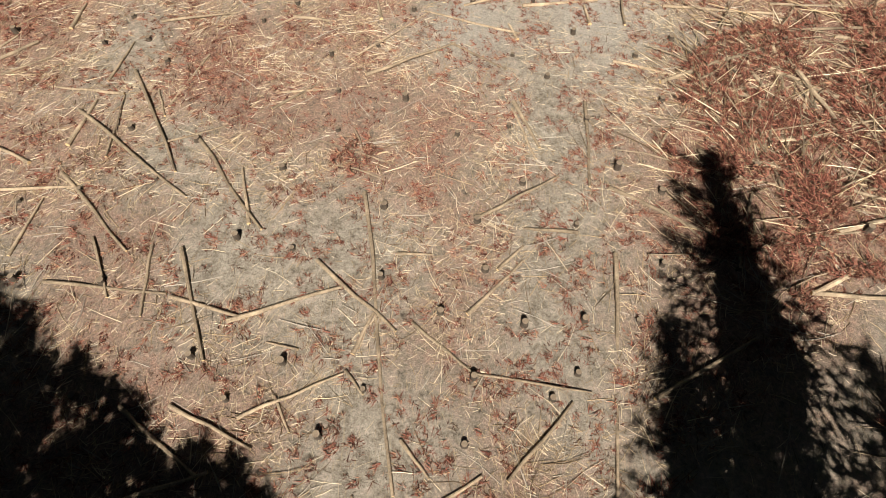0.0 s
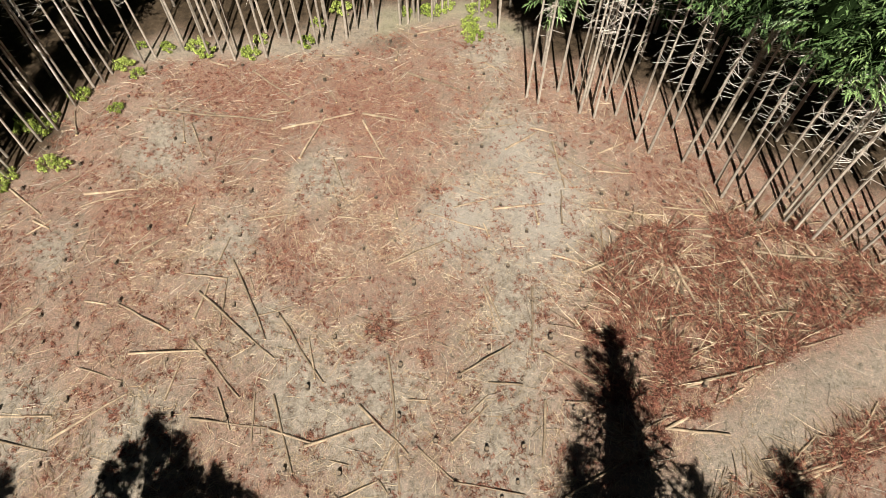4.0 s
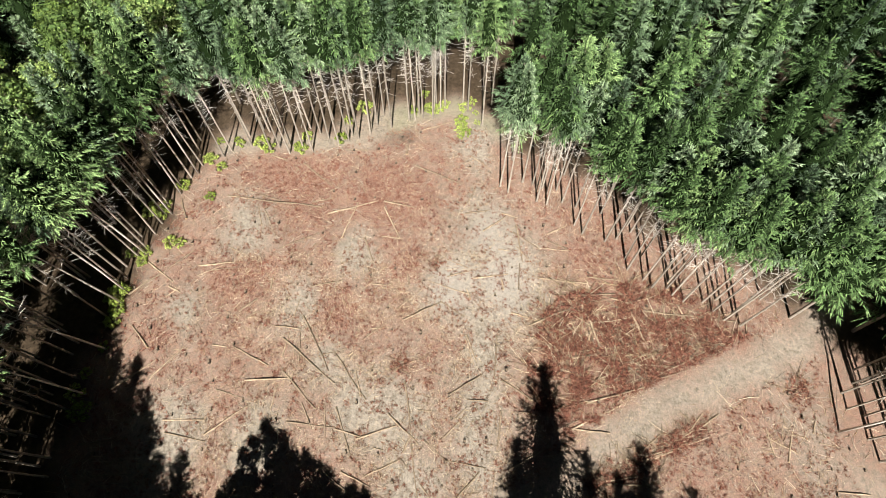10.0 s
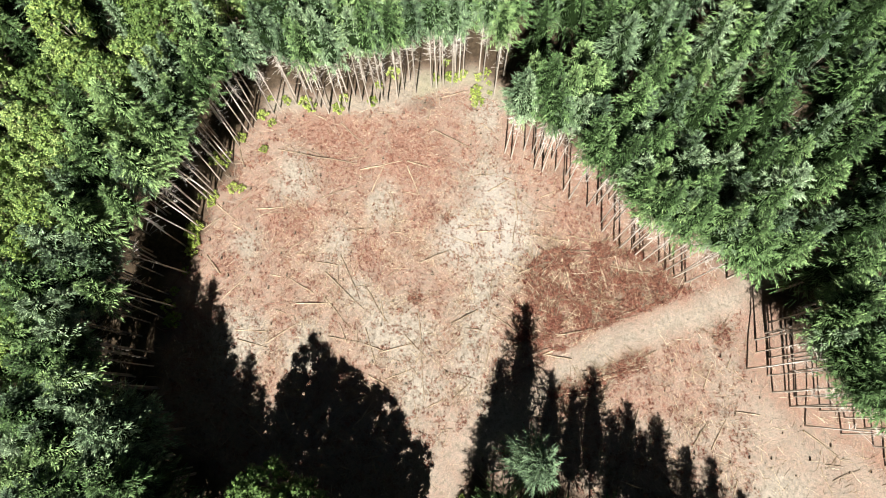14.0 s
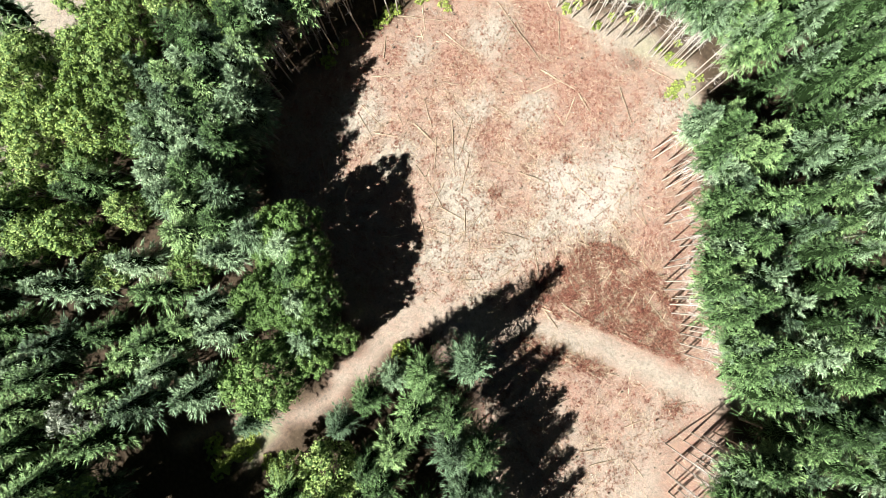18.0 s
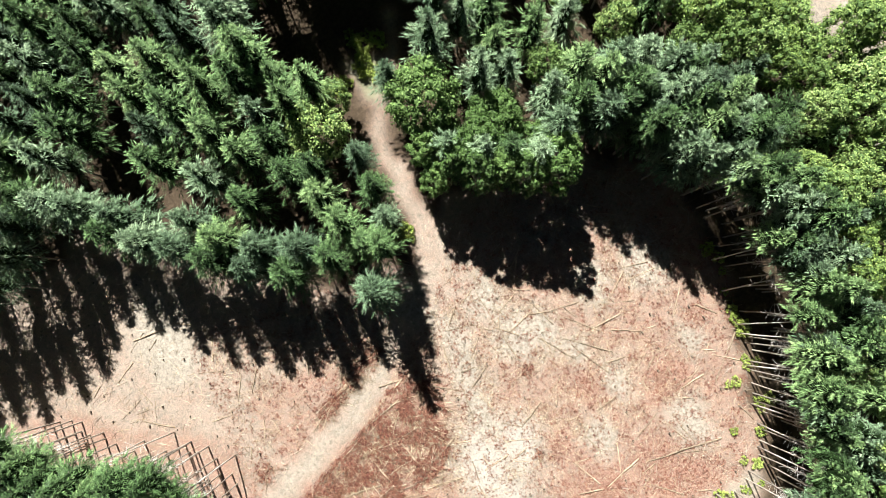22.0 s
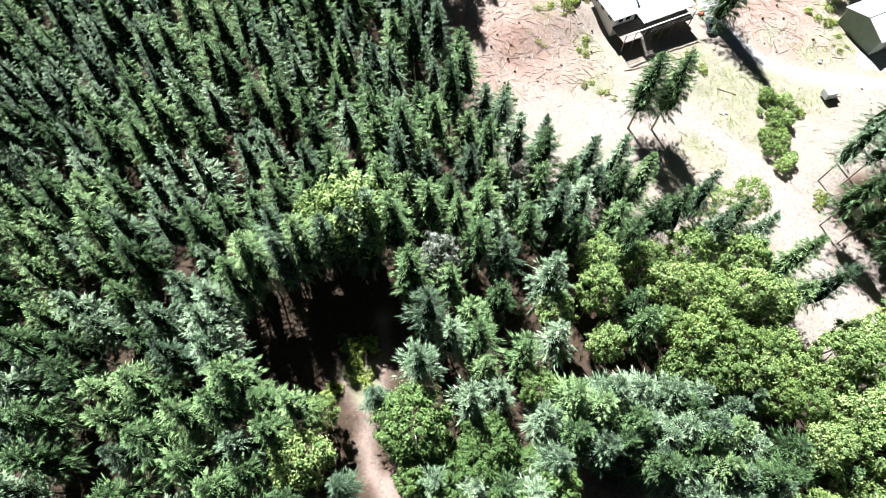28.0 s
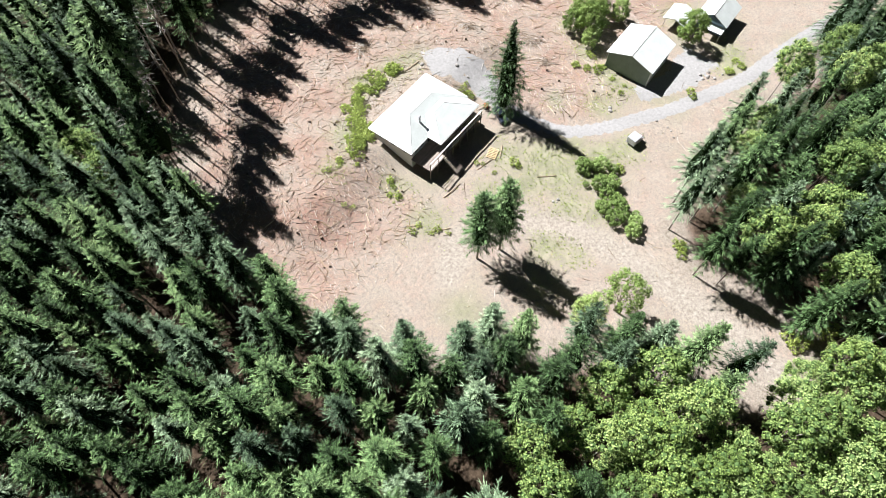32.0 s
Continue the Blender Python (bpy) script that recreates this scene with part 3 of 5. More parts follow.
def put(proto, x, y, turn, size, lean=0.0, label="", category="", group=""):
    """A copy of a thing at a place on the ground, turned and sized."""
    ob = copy_thing(proto, pose(x, y, ground_z(x, y), lean * math.cos(turn), lean * math.sin(turn), math.degrees(turn)))
    ob.scale = (size * 1.0, size * 1.0, size)
    return tagged(ob, label, category, group)


def erase(proto):
    for o in (*proto.children_recursive, proto):
        bpy.data.objects.remove(o)


FIRS = [make_fir(10 + k, 23.5 + 0.5 * (k % 3), 15.0 + 0.9 * (k % 2), 2.5 + 0.15 * (k % 3), FIR if k % 3 else FIR_BLUE, 1.0, 50, 0.115) for k in range(6)]
FULL = [make_fir(20 + k, 21.5 + 0.5 * (k % 3), 7.5 + k % 3, 3.6 + 0.25 * (k % 2), FIR if k % 2 else FIR_BLUE, 1.15, 20, 0.14, 0.66) for k in range(5)]
YARD_FIRS = [make_fir(120 + k, 20.0 + k, 2.0 + 0.6 * k, 3.5, FIR if k % 2 else FIR_BLUE, 1.15, 8, 0.14, 0.74) for k in range(3)]
LEAFY_TREES = [make_leafy("broadleaf_tree", 50 + k, 19.5 + k % 2, 11.0, 3.5, LEAF_SPRING if k % 2 else LEAF, 90, 34, 0.27, 0.14) for k in range(4)]
BRIGHT_TREES = [make_leafy("broadleaf_tree", 150 + k, 16.5 + k, 7.0, 3.6, LEAF_BRIGHT, 90, 34, 0.27, 0.14) for k in range(2)]

rnd = random.Random(7)
spots = []


def free(x, y, gap):
    return all((x - a) ** 2 + (y - b) ** 2 > gap * gap for a, b in spots)


far_firs = []


def fir(x, y, edge, size=None, full=False):
    size = size or rnd.uniform(0.84, 1.12)
    spots.append((x, y))
    if not edge:
        far_firs.append((x, y, size))
        return None
    return put(rnd.choice(YARD_FIRS if full and x < -43 else FULL if full else FIRS), x, y, rnd.uniform(0, 6.28), size, rnd.uniform(-1.5, 1.5),
               "full green fir with boughs low down its trunk" if full else "tall fir with bare pale trunk and green crown at the clearing", "tree",
               "full firs at the forest edge" if full else "firs at the clearing's edge")


# rows of bare-stemmed firs along the clearing
EDGES = [(EDGE_EAST, 0.70, 6), (EDGE_LOW, 0.72, 6.5), (EDGE_TOP, 0.70, 5), (EDGE_WEST, 0.85, 6), (EDGE_SOUTHWEST, 1.0, 7)]
for line, step, deep in EDGES:
    for (ax, ay), (bx, by) in zip(line, line[1:]):
        d = math.hypot(bx - ax, by - ay)
        k = rnd.uniform(0, step)
        while k < d:
            nx, ny = (by - ay) / d, -(bx - ax) / d
            if inside(ax + (bx - ax) * 0.5 + nx * 2, ay + (by - ay) * 0.5 + ny * 2, CLEARING):
                nx, ny = -nx, -ny
            w = deep * rnd.random() ** 1.6
            x, y = ax + (bx - ax) * k / d + nx * w, ay + (by - ay) * k / d + ny * w
            if free(x, y, 0.7):
                fir(x, y, True, rnd.uniform(0.88, 1.04))
            k += step * rnd.choice((0.3, 0.6, 1.0, 1.5, 1.9))

# taller firs behind the stripped slope, whose shadows lie across it
for (ax, ay), (bx, by) in zip(EDGE_SOUTH, EDGE_SOUTH[1:]):
    d = math.hypot(bx - ax, by - ay)
    k = 0.0
    while k < d:
        x, y = ax + (bx - ax) * k / d, ay + (by - ay) * k / d - 5 * rnd.random()
        if free(x, y, 2.2):
            fir(x, y, True, rnd.uniform(1.15, 1.55))
        k += rnd.uniform(2.0, 3.6)

# single trees that stand out
# firs whose shadows reach over the clearing
for x, y, h in ((9.9, -4.0, 1.04), (13.9, -10.6, 0.9), (19.5, -11, 0.97), (24, -14, 0.9), (28.5, -17, 0.98), (35, -22.5, 0.98), (39, -25.5, 0.98), (44.5, -32.5, 0.98), (54.5, -30, 1), (59, -27, 1),
                (65, -27, 1), (-35.4, -3, 1.05), (-33, -8.6, 1), (-28.5, -13, 1), (-38, -1, 1), (-24, -19, 0.9), (6.6, -9, 0.9), (8.8, -10.5, 0.85), (16.5, -13.5, 0.95), (22, -16, 0.9), (32, -20.5, 0.95), (26, -19, 0.95), (37, -27, 0.97), (42, -31, 0.97), (48, -35, 0.97),
                # those behind the maples are added to close gaps in the maples' shadow
                (51.5, -33, 1), (62, -30, 1), (69, -28, 1), (73, -27, 1), (-17.8, -11.6, 0.98), (-14.6, -13.6, 0.96), (-11.4, -15.2, 0.94), (-7.2, -18.2, 0.9), (-22.6, -13.5, 0.95), (-31, -12, 1), (-36.5, -6.5, 1), (-26, -16, 0.95), (-40, 2, 1), (-42.5, 6, 1), (-41.5, -3, 1), (-43, 11, 0.95)):
    fir(x, y, True, h, x > -39)
# close rows that keep the south-west corner and the dell in the dark
for x, y in ((-44, -8), (-41, -9), (-38, -11), (-35, -12.6), (-32.5, -14.6), (-43, -13), (-39.5, -15), (-36, -17), (-33, -18.6), (-30, -17.5), (-47, -10), (-28, -20),
             (-13, -57), (-9.5, -56.5), (-6, -56.2), (-2.4, -56.8), (1.2, -56), (5, -56.6), (8.6, -55.4), (12, -53), (13.5, -49), (14, -45), (12.5, -41), (-16, -54), (15.5, -38)):
    fir(x, y, True, rnd.uniform(0.98, 1.1), True)
for x, y in ((-44, 0), (-43.6, 3.4), (-45.5, 6.5), (-43.8, 9), (-46, 12), (-43.6, 14.6), (-46.2, 17.6), (-44, 20.6), (-45.6, 24), (-43.2, 27.5), (-44.6, 31), (-42, 35)):
    fir(x, y, True, rnd.uniform(0.98, 1.08))
for x, y, h in ((4.6, -22.5, 0.74), (4.3, -17.5, 0.78), (4.6, -13.0, 0.7), (-4.2, -31.0, 0.8)):
    fir(x, y, True, h, True)
TALL_MAPLE = make_leafy("tall_maple", 76, 20.5, 7.0, 3.2, LEAF_DARK, 60, 52, 0.34, 0.2)
tagged(TALL_MAPLE, "slender tall maple with a dark leafy crown", "tree", "maples beside the track").location = (-19.6, -8.5, 0)
for x, y, s in ((-16, -10, 0.95), (-13.3, -12, 0.92), (-9.9, -13, 0.92), (-7.5, -16, 0.9), (-4.6, -19.5, 0.78), (-3.9, -15.0, 0.66), (-21.5, -11, 0.88), (-12.5, -16.5, 0.92)):
    put(TALL_MAPLE, x, y, x, s)
spots += [(-19.6, -6.9), (-16, -9), (-13.3, -11), (-9.9, -12.3), (-6.5, -15), (-4.6, -19.5), (-3.9, -15), (-21.5, -9.5), (-12.5, -15.5)]
YARD_FIR = make_fir(91, 22.5, 1.6, 5.0, FIR, 1.25, 0, 0.24, 0.9)
tagged(YARD_FIR, "tall narrow dark fir beside the drive", "tree").location = (-100.8, -78.6, -0.05)
PAIR = make_fir(92, 21.0, 6.0, 3.9, FIR, 1.35, 14, 0.2, 0.70)
tagged(PAIR, "dark fir standing close to another in the yard", "tree").location = (-68.4, -62.4, 0)
put(PAIR, -72.4, -60.2, 2.0, 1.04)
spots += [(-100.8, -78.6), (-69.3, -64.2), (-73.3, -62.4)]

MAPLE = make_leafy("maple_tree", 71, 19.0, 5.0, 5.4, LEAF_DARK, 110, 66, 0.32, 0.3)
tagged(MAPLE, "broad dark green maple with many small leaves beside the track", "tree")
MAPLE.location = (-7.4, -26.0, 0)
put(MAPLE, -15.5, -19.5, 2.1, 0.82)
put(MAPLE, -8.5, -18.8, 4.0, 0.72)
put(MAPLE, -20.0, -14.5, 1.0, 0.62)
LIME = make_leafy("lime_green_tree", 72, 15.5, 4.0, 4.5, LEAF_BRIGHT, 90, 50, 0.30, 0.2)
tagged(LIME, "bright green rounded broadleaf tree beside the track", "tree")
LIME.location = (8.6, -28.6, 0)
put(LIME, 4.4, -34.0, 1.0, 0.6)
put(LIME, -11.5, -58.5, 2.0, 1.4)
put(LIME, -7.0, -60.5, 3.0, 1.2)
YELLOW = make_leafy("yellow_green_tree", 73, 12.5, 6.5, 1.5, LEAF_LIME, 20, 46, 0.28, 0.12, False)
tagged(YELLOW, "small bright yellow-green tree at the stand's edge", "tree")
YELLOW.location = (-24.3, -12.0, 0)
SILVER = make_leafy("silver_leaved_tree", 74, 17.5, 5.0, 3.4, LEAF_PALE, 48, 46, 0.32, 0.2, False)
tagged(SILVER, "dark tree with pale shining leaves in the forest", "tree")
SILVER.location = (-20.8, -47.8, 0)
YARD_MAPLE = make_leafy("yard_tree", 75, 12.0, 2.5, 3.6, LEAF_SPRING, 56, 50, 0.30, 0.2, False)
tagged(YARD_MAPLE, "olive green broadleaf tree at the edge of the yard", "tree")
YARD_MAPLE.location = (-74.5, -37.5, -0.05)
put(YARD_MAPLE, -68.5, -40.5, 1.4, 0.85)
BUSHY = make_leafy("bushy_tree", 77, 9.5, 0.3, 3.6, LEAF_SPRING, 90, 60, 0.30, 0.2, False)
tagged(BUSHY, "bushy bright green tree leafed down to the ground", "tree", "bushy trees by the shed").location = (-131.0, -75.8, -0.05)
for x, y, s in ((-134.5, -79.0, 0.9), (-128.0, -73.6, 0.55), (-138.5, -78.0, 0.8), (-129.8, -79.6, 0.6), (-142.6, -56.4, 0.88), (-139.5, -72.5, 0.6)):
    put(BUSHY, x, y, x, s)
spots += [(-7.4, -26.0), (-15.5, -19.5), (-8.5, -18.8), (-20, -14.5), (7.2, -28.8), (3.6, -33), (-11.5, -58.5), (-7, -60.5), (-24.3, -12), (-20.8, -47.8), (-74.5, -37.5), (-68.5, -40.5)]

def make_snag(seed, height):
    """A dead stem, forked and bare."""
    r = random.Random(seed)
    root = new("dead_tree")
    v, f = [], []
    bend = r.uniform(-0.5, 0.5)
    tube(v, f, [(0, 0, -0.3), (bend * 0.4, 0, height * 0.35), (bend, bend * 0.4, height * 0.7), (bend * 0.6, 0, height)], [0.13, 0.11, 0.07, 0.02], 6)
    part("trunk", mesh_of("trunk", v, f, DEAD, True), None, root)
    for k in range(11):
        z = height * r.uniform(0.5, 0.95)
        a, n = r.uniform(0, 6.28), r.uniform(0.8, 2.6)
        v, f = [], []
        tube(v, f, [(bend * 0.9, 0, z), (bend * 0.9 + math.cos(a) * n * 0.5, math.sin(a) * n * 0.5, z + n * 0.35), (bend * 0.9 + math.cos(a) * n, math.sin(a) * n, z + n * 0.6)], [0.035, 0.025, 0.01], 4, False)
        part("limb", mesh_of("limb", v, f, DEAD), None, root)
    return root


SNAGS = [make_snag(300 + k, 14.0 + k) for k in range(3)]
for k, (x, y, lean, a) in enumerate(((-38.9, 18.6, 9, -160), (-38.4, 24.2, 14, 175), (-38.2, 25.6, 5, 150), (-37.0, 30.6, 8, 170), (-35.2, 36.4, 10, 140), (-34.6, 39.4, 6, 120), (-39.8, 13.5, 7, -170), (-33.0, 42.6, 6, 130), (41.6, 9.6, 4, 0), (49, 2.4, 5, -30))):
    ob = copy_thing(SNAGS[k % 3], pose(x, y, ground_z(x, y), 0, 0, a) @ pose(0, 0, 0, 0, lean, 0))
    tagged(ob, "bare bleached dead tree leaning at the clearing's edge", "tree", "dead trees at the clearing's edge")
for p in SNAGS:
    erase(p)

# a thick belt of firs west of the clearing
for k in range(420):
    x, y = rnd.uniform(-60, -44), rnd.uniform(-30, 46)
    if not inside(x - 1, y, CLEARING) and not inside(x, y, CLEARING) and free(x, y, 3.3):
        if rnd.random() < 0.75:
            spots.append((x, y))
            put(rnd.choice(LEAFY_TREES + BRIGHT_TREES), x, y, rnd.uniform(0, 6.28), rnd.uniform(0.80, 1.0), 0, "bright green broadleaf tree in the forest", "tree", "broadleaf trees of the forest")
        else:
            fir(x, y, False, rnd.uniform(0.75, 1.0))
# the close-set stand east of the clearing
for k in range(900):
    x, y = rnd.uniform(6, 90), rnd.uniform(-8, 90)
    if inside(x, y, WOODS) and not inside(x, y, CLEARING) and off_line(x, y, ROAD) > 2.5 and off_line(x, y, EDGE_LOW) > 6.5 and free(x, y, 3.7):
        fir(x, y, False, rnd.uniform(0.85, 1.05))
# the forest
step = 4.6
gy = -190.0
while gy < 92:
    gx = -196.0
    while gx < 95:
        x, y = gx + rnd.uniform(-1.5, 1.5), gy + rnd.uniform(-1.5, 1.5)
        gx += step
        shy = 4.5 * noise.noise((x * 0.13, y * 0.13, 9.0)) if x < -60 else 0.0
        if not inside(x, y, WOODS) or inside(x, y, CLEARING) or inside(x + shy, y - shy, YARD) or inside(x, y, HOLE) or off_line(x, y, ROAD) < (3.2 if x < 38 else 1.6):
            continue
        if (-3.8 < x < 3.6 and -26 < y < 0) or (3 < x < 24 and -11 < y < 2):
            continue
        if math.hypot(x + 7.4, y + 26) < 5.5 or math.hypot(x - 8.6, y + 28.6) < 3.8 or not free(x, y, 3.5):
            continue
        share = 0.82 if -95 < x < -43 and -14 < y < 28 else 0.42 if x < -22 and y > 30 else 0.74 if inside(x, y, LEAFY[0]) else 0.36 if inside(x, y, LEAFY[1]) else 0.22 if x < -74 and y > -46 else 0.018 if x < 0 else 0.0
        if rnd.random() < share:
            spots.append((x, y))
            young = x < -22 and y < 8 and rnd.random() < (0.8 if x < -45 else 0.5)
            put(rnd.choice(BRIGHT_TREES if young else LEAFY_TREES), x, y, rnd.uniform(0, 6.28), rnd.uniform(0.80, 1.08), 0, "pale yellow-green young broadleaf tree in the forest" if young else "bright green broadleaf tree in the forest", "tree", "broadleaf trees of the forest")
        else:
            open_side = y < -4 and (inside(x + 6, y, CLEARING) or inside(x - 6, y, CLEARING) or inside(x, y + 6, CLEARING))
            by_yard = y > -80 and rnd.random() < 0.5 and (inside(x, y - 6, YARD) or inside(x - 6, y, YARD) or inside(x + 6, y, YARD))
            fir(x, y, open_side or by_yard, rnd.uniform(0.78, 0.9) if open_side else None, True)
    gy += step


def join_forest():
    """The firs deep in the forest, too many to count: one mesh of crowns and stems."""
    kinds = []
    for k in range(8):
        v, f, heart, fr = fir_crown(30 + k, 21.0, 7.6, 3.4 + 0.25 * (k % 3), 0.88, 0.74)
        kinds.append((np.array(v), np.array(f), heart, np.array(fr)))
    sv, sf = [], []
    tube(sv, sf, [(0, 0, -0.3), (0, 0, 20)], [0.2, 0.04], 4, False)
    sv, sf = np.array([tuple(p) for p in sv]), np.array(sf)
    pts, tris, quads, tone, t_mat, tip_light = [], [], [], [], [], []
    base = 0
    for x, y, size in far_firs:
        k = rnd.randrange(8)
        a = rnd.uniform(0, 6.28)
        turn = np.array([[math.cos(a), -math.sin(a), 0], [math.sin(a), math.cos(a), 0], [rnd.uniform(-0.02, 0.02), rnd.uniform(-0.02, 0.02), 1]]) * size
        wide = rnd.uniform(0.88, 1.15)
        for v, f, store in ((*kinds[k][:2], tris), (sv, sf, quads)):
            pts.append((v * (wide, wide, 1)) @ turn.T + (x, y, ground_z(x, y)))
            store.append(f + base)
            base += len(v)
            tone.append(np.full(len(v), rnd.random()))
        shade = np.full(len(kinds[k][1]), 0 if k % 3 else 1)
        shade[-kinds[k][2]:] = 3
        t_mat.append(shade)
        tip_light += [kinds[k][3], np.zeros(len(sv))]
    pts, tris, quads, tone = np.concatenate(pts), np.concatenate(tris), np.concatenate(quads), np.concatenate(tone)
    me = bpy.data.meshes.new("fir_forest")
    me.vertices.add(len(pts))
    me.vertices.foreach_set("co", pts.astype(np.float32).ravel())
    loops = np.concatenate([tris.ravel(), quads.ravel()]).astype(np.int32)
    me.loops.add(len(loops))
    me.loops.foreach_set("vertex_index", loops)
    starts = np.concatenate([np.arange(len(tris)) * 3, len(tris) * 3 + np.arange(len(quads)) * 4]).astype(np.int32)
    me.polygons.add(len(starts))
    me.polygons.foreach_set("loop_start", starts)
    for m in (FIR, FIR_BLUE, BARK, CORE_SHADE):
        me.materials.append(m)
    me.polygons.foreach_set("material_index", np.concatenate([np.concatenate(t_mat), np.full(len(quads), 2)]).astype(np.int32))
    me.attributes.new("tone", "FLOAT", "POINT").data.foreach_set("value", tone.astype(np.float32))
    me.attributes.new("tip_light", "FLOAT", "POINT").data.foreach_set("value", np.concatenate(tip_light).astype(np.float32))
    me.update(calc_edges=True)
    tagged(part("fir_forest", me, None), "dense green fir forest with pointed crowns", "forest", kind="stuff")


join_forest()
for p in FIRS + FULL + YARD_FIRS + LEAFY_TREES + BRIGHT_TREES:
    erase(p)


# ---- logs, stumps and slash ----
def log_mesh(seed, length, r0, r1):
    rnd = random.Random(seed)
    verts, faces = [], []
    n = 5
    path = [(length * k / (n - 1), rnd.uniform(-0.012, 0.012) * length * (0 < k < n - 1), r0 * 0.7) for k in range(n)]
    tube(verts, faces, path, [(r0 + (r1 - r0) * k / (n - 1)) * rnd.uniform(0.92, 1.08) for k in range(n)], 8)
    me = mesh_of("log", verts, faces, LOG)
    me.materials.append(CUT)
    for p in list(me.polygons)[-2:]:
        p.material_index = 1
    return me


def lay_log(x1, y1, x2, y2, r, seed):
    length = math.hypot(x2 - x1, y2 - y1)
    ob = new("fallen_log", log_mesh(seed, length, r, r * 0.6))
    z1, z2 = ground_z(x1, y1), ground_z(x2, y2)
    ob.matrix_basis = pose(x1, y1, z1 + 0.02, 0, -math.degrees(math.atan2(z2 - z1, length)), math.degrees(math.atan2(y2 - y1, x2 - x1)))
    return tagged(ob, "long weathered log lying on the cleared ground", "log", "logs on the clearing")


LOGS_NEAR = [(-18.9, 19.9, -12.6, 14.7), (-18.5, 16.1, -14.4, 11.9), (-12.8, 18.1, -9.0, 12.9), (-14.6, 20.1, -13.4, 23.8), (-18.2, 22.0, -17.5, 24.7), (-16.9, 22.6, -13.4, 16.1),
             (-4.8, 14.9, -3.1, 2.5), (-2.6, 8.7, -0.1, 6.5), (-8.7, 5.1, -5.1, 6.7), (-2.9, 4.3, -1.9, 3.0), (-9.6, 19.9, -7.6, 21.5), (5.6, 20.3, 5.1, 15.1), (2.0, 19.9, 2.9, 16.8),
             (-3.3, 11.8, -1.8, 11.7), (-16.0, 12.6, -14.6, 9.8), (-13.4, 12.2, -13.1, 9.0), (-12.2, 12.1, -10.3, 7.2), (-5.0, 6.8, -4.3, 5.9), (-7.5, 5.9, -6.8, 4.6), (5.7, 11.7, 4.3, 2.4),
             (-23.6, 22.3, -21.5, 23.6), (-19.3, 11.8, -18.9, 14.7), (-6.5, 11.4, -3.2, 8.3)]
LOGS_FAR = [(-37.9, 25.2, -31.5, 31.0), (-30.4, 29.1, -26.2, 29.5), (-8.2, 38.2, -4.3, 37.3), (15.1, 12.6, 21.6, 14.3), (9.4, 21.4, 15.5, 24.1), (15.9, 24.9, 15.3, 18.1), (12.6, 25.2, 22.0, 25.3),
            (16.9, 23.3, 21.2, 16.7), (22.8, 23.3, 33.6, 21.9), (13.2, 9.9, 17.2, 9.4), (22.8, 8.0, 26.1, 10.0), (-28.5, 39.0, -16.2, 37.3), (-4.3, 43.8, 1.5, 41.0), (8.6, 34.7, 9.1, 29.6),
            (-8.1, 37.3, -6.0, 32.9), (-24.5, 23.2, -22.5, 24.7), (2.1, 20.3, 3.1, 17.4), (-15.3, 36.4, -9.0, 38.2)]
rnd = random.Random(21)
for k, s in enumerate(LOGS_NEAR):
    lay_log(*s, 0.095 if math.hypot(s[2] - s[0], s[3] - s[1]) > 4 else 0.07, k)
for k, s in enumerate(LOGS_FAR):
    lay_log(*s, 0.11, 40 + k)
count = 0
while count < 190:
    x, y = rnd.uniform(-40, 74), rnd.uniform(-28, 50)
    if not inside(x, y, CLEARING) or off_line(x, y, ROAD) < 3.6:
        continue
    a = rnd.gauss(0.1, 0.7) if rnd.random() < 0.5 else rnd.uniform(0, 3.14)
    n = rnd.uniform(1.2, 5.5)
    if inside(x + math.cos(a) * n, y + math.sin(a) * n, CLEARING) and off_line(x + math.cos(a) * n, y + math.sin(a) * n, ROAD) > 3.0:
        lay_log(x, y, x + math.cos(a) * n, y + math.sin(a) * n, rnd.uniform(0.05, 0.11), 100 + count)
        count += 1


heaped = 0
while heaped < 24:
    x, y, a, n = rnd.uniform(9, 35), rnd.uniform(9, 27), rnd.gauss(-0.7, 0.7), rnd.uniform(2.5, 6.5)
    if inside(x, y, HEAP) and inside(x + math.cos(a) * n, y + math.sin(a) * n, HEAP):
        lay_log(x, y, x + math.cos(a) * n, y + math.sin(a) * n, rnd.uniform(0.08, 0.13), 500 + heaped)
        heaped += 1


for k in range(15):
    u = rnd.random()
    x, y, a, n = 15.4 + 11.5 * u, 5.0 + 5.3 * u + rnd.gauss(-0.5, 0.35), 0.43 + rnd.gauss(0, 0.28), rnd.uniform(1.5, 4.5)
    lay_log(x, y, x + math.cos(a) * n, y + math.sin(a) * n, rnd.uniform(0.07, 0.13), 600 + k)


def stump_mesh(seed):
    rnd = random.Random(seed)
    verts, faces = [], []
    h = rnd.uniform(0.22, 0.38)
    tube(verts, faces, [(0, 0, -0.1), (0, 0, 0.05), (0.01, 0, h)], [0.21, 0.15, 0.13], 9)
    me = mesh_of("tree_stump", verts, faces, STUMP_BARK)
    me.materials.append(STUMP_TOP)
    me.polygons[len(me.polygons) - 1].material_index = 1
    return me


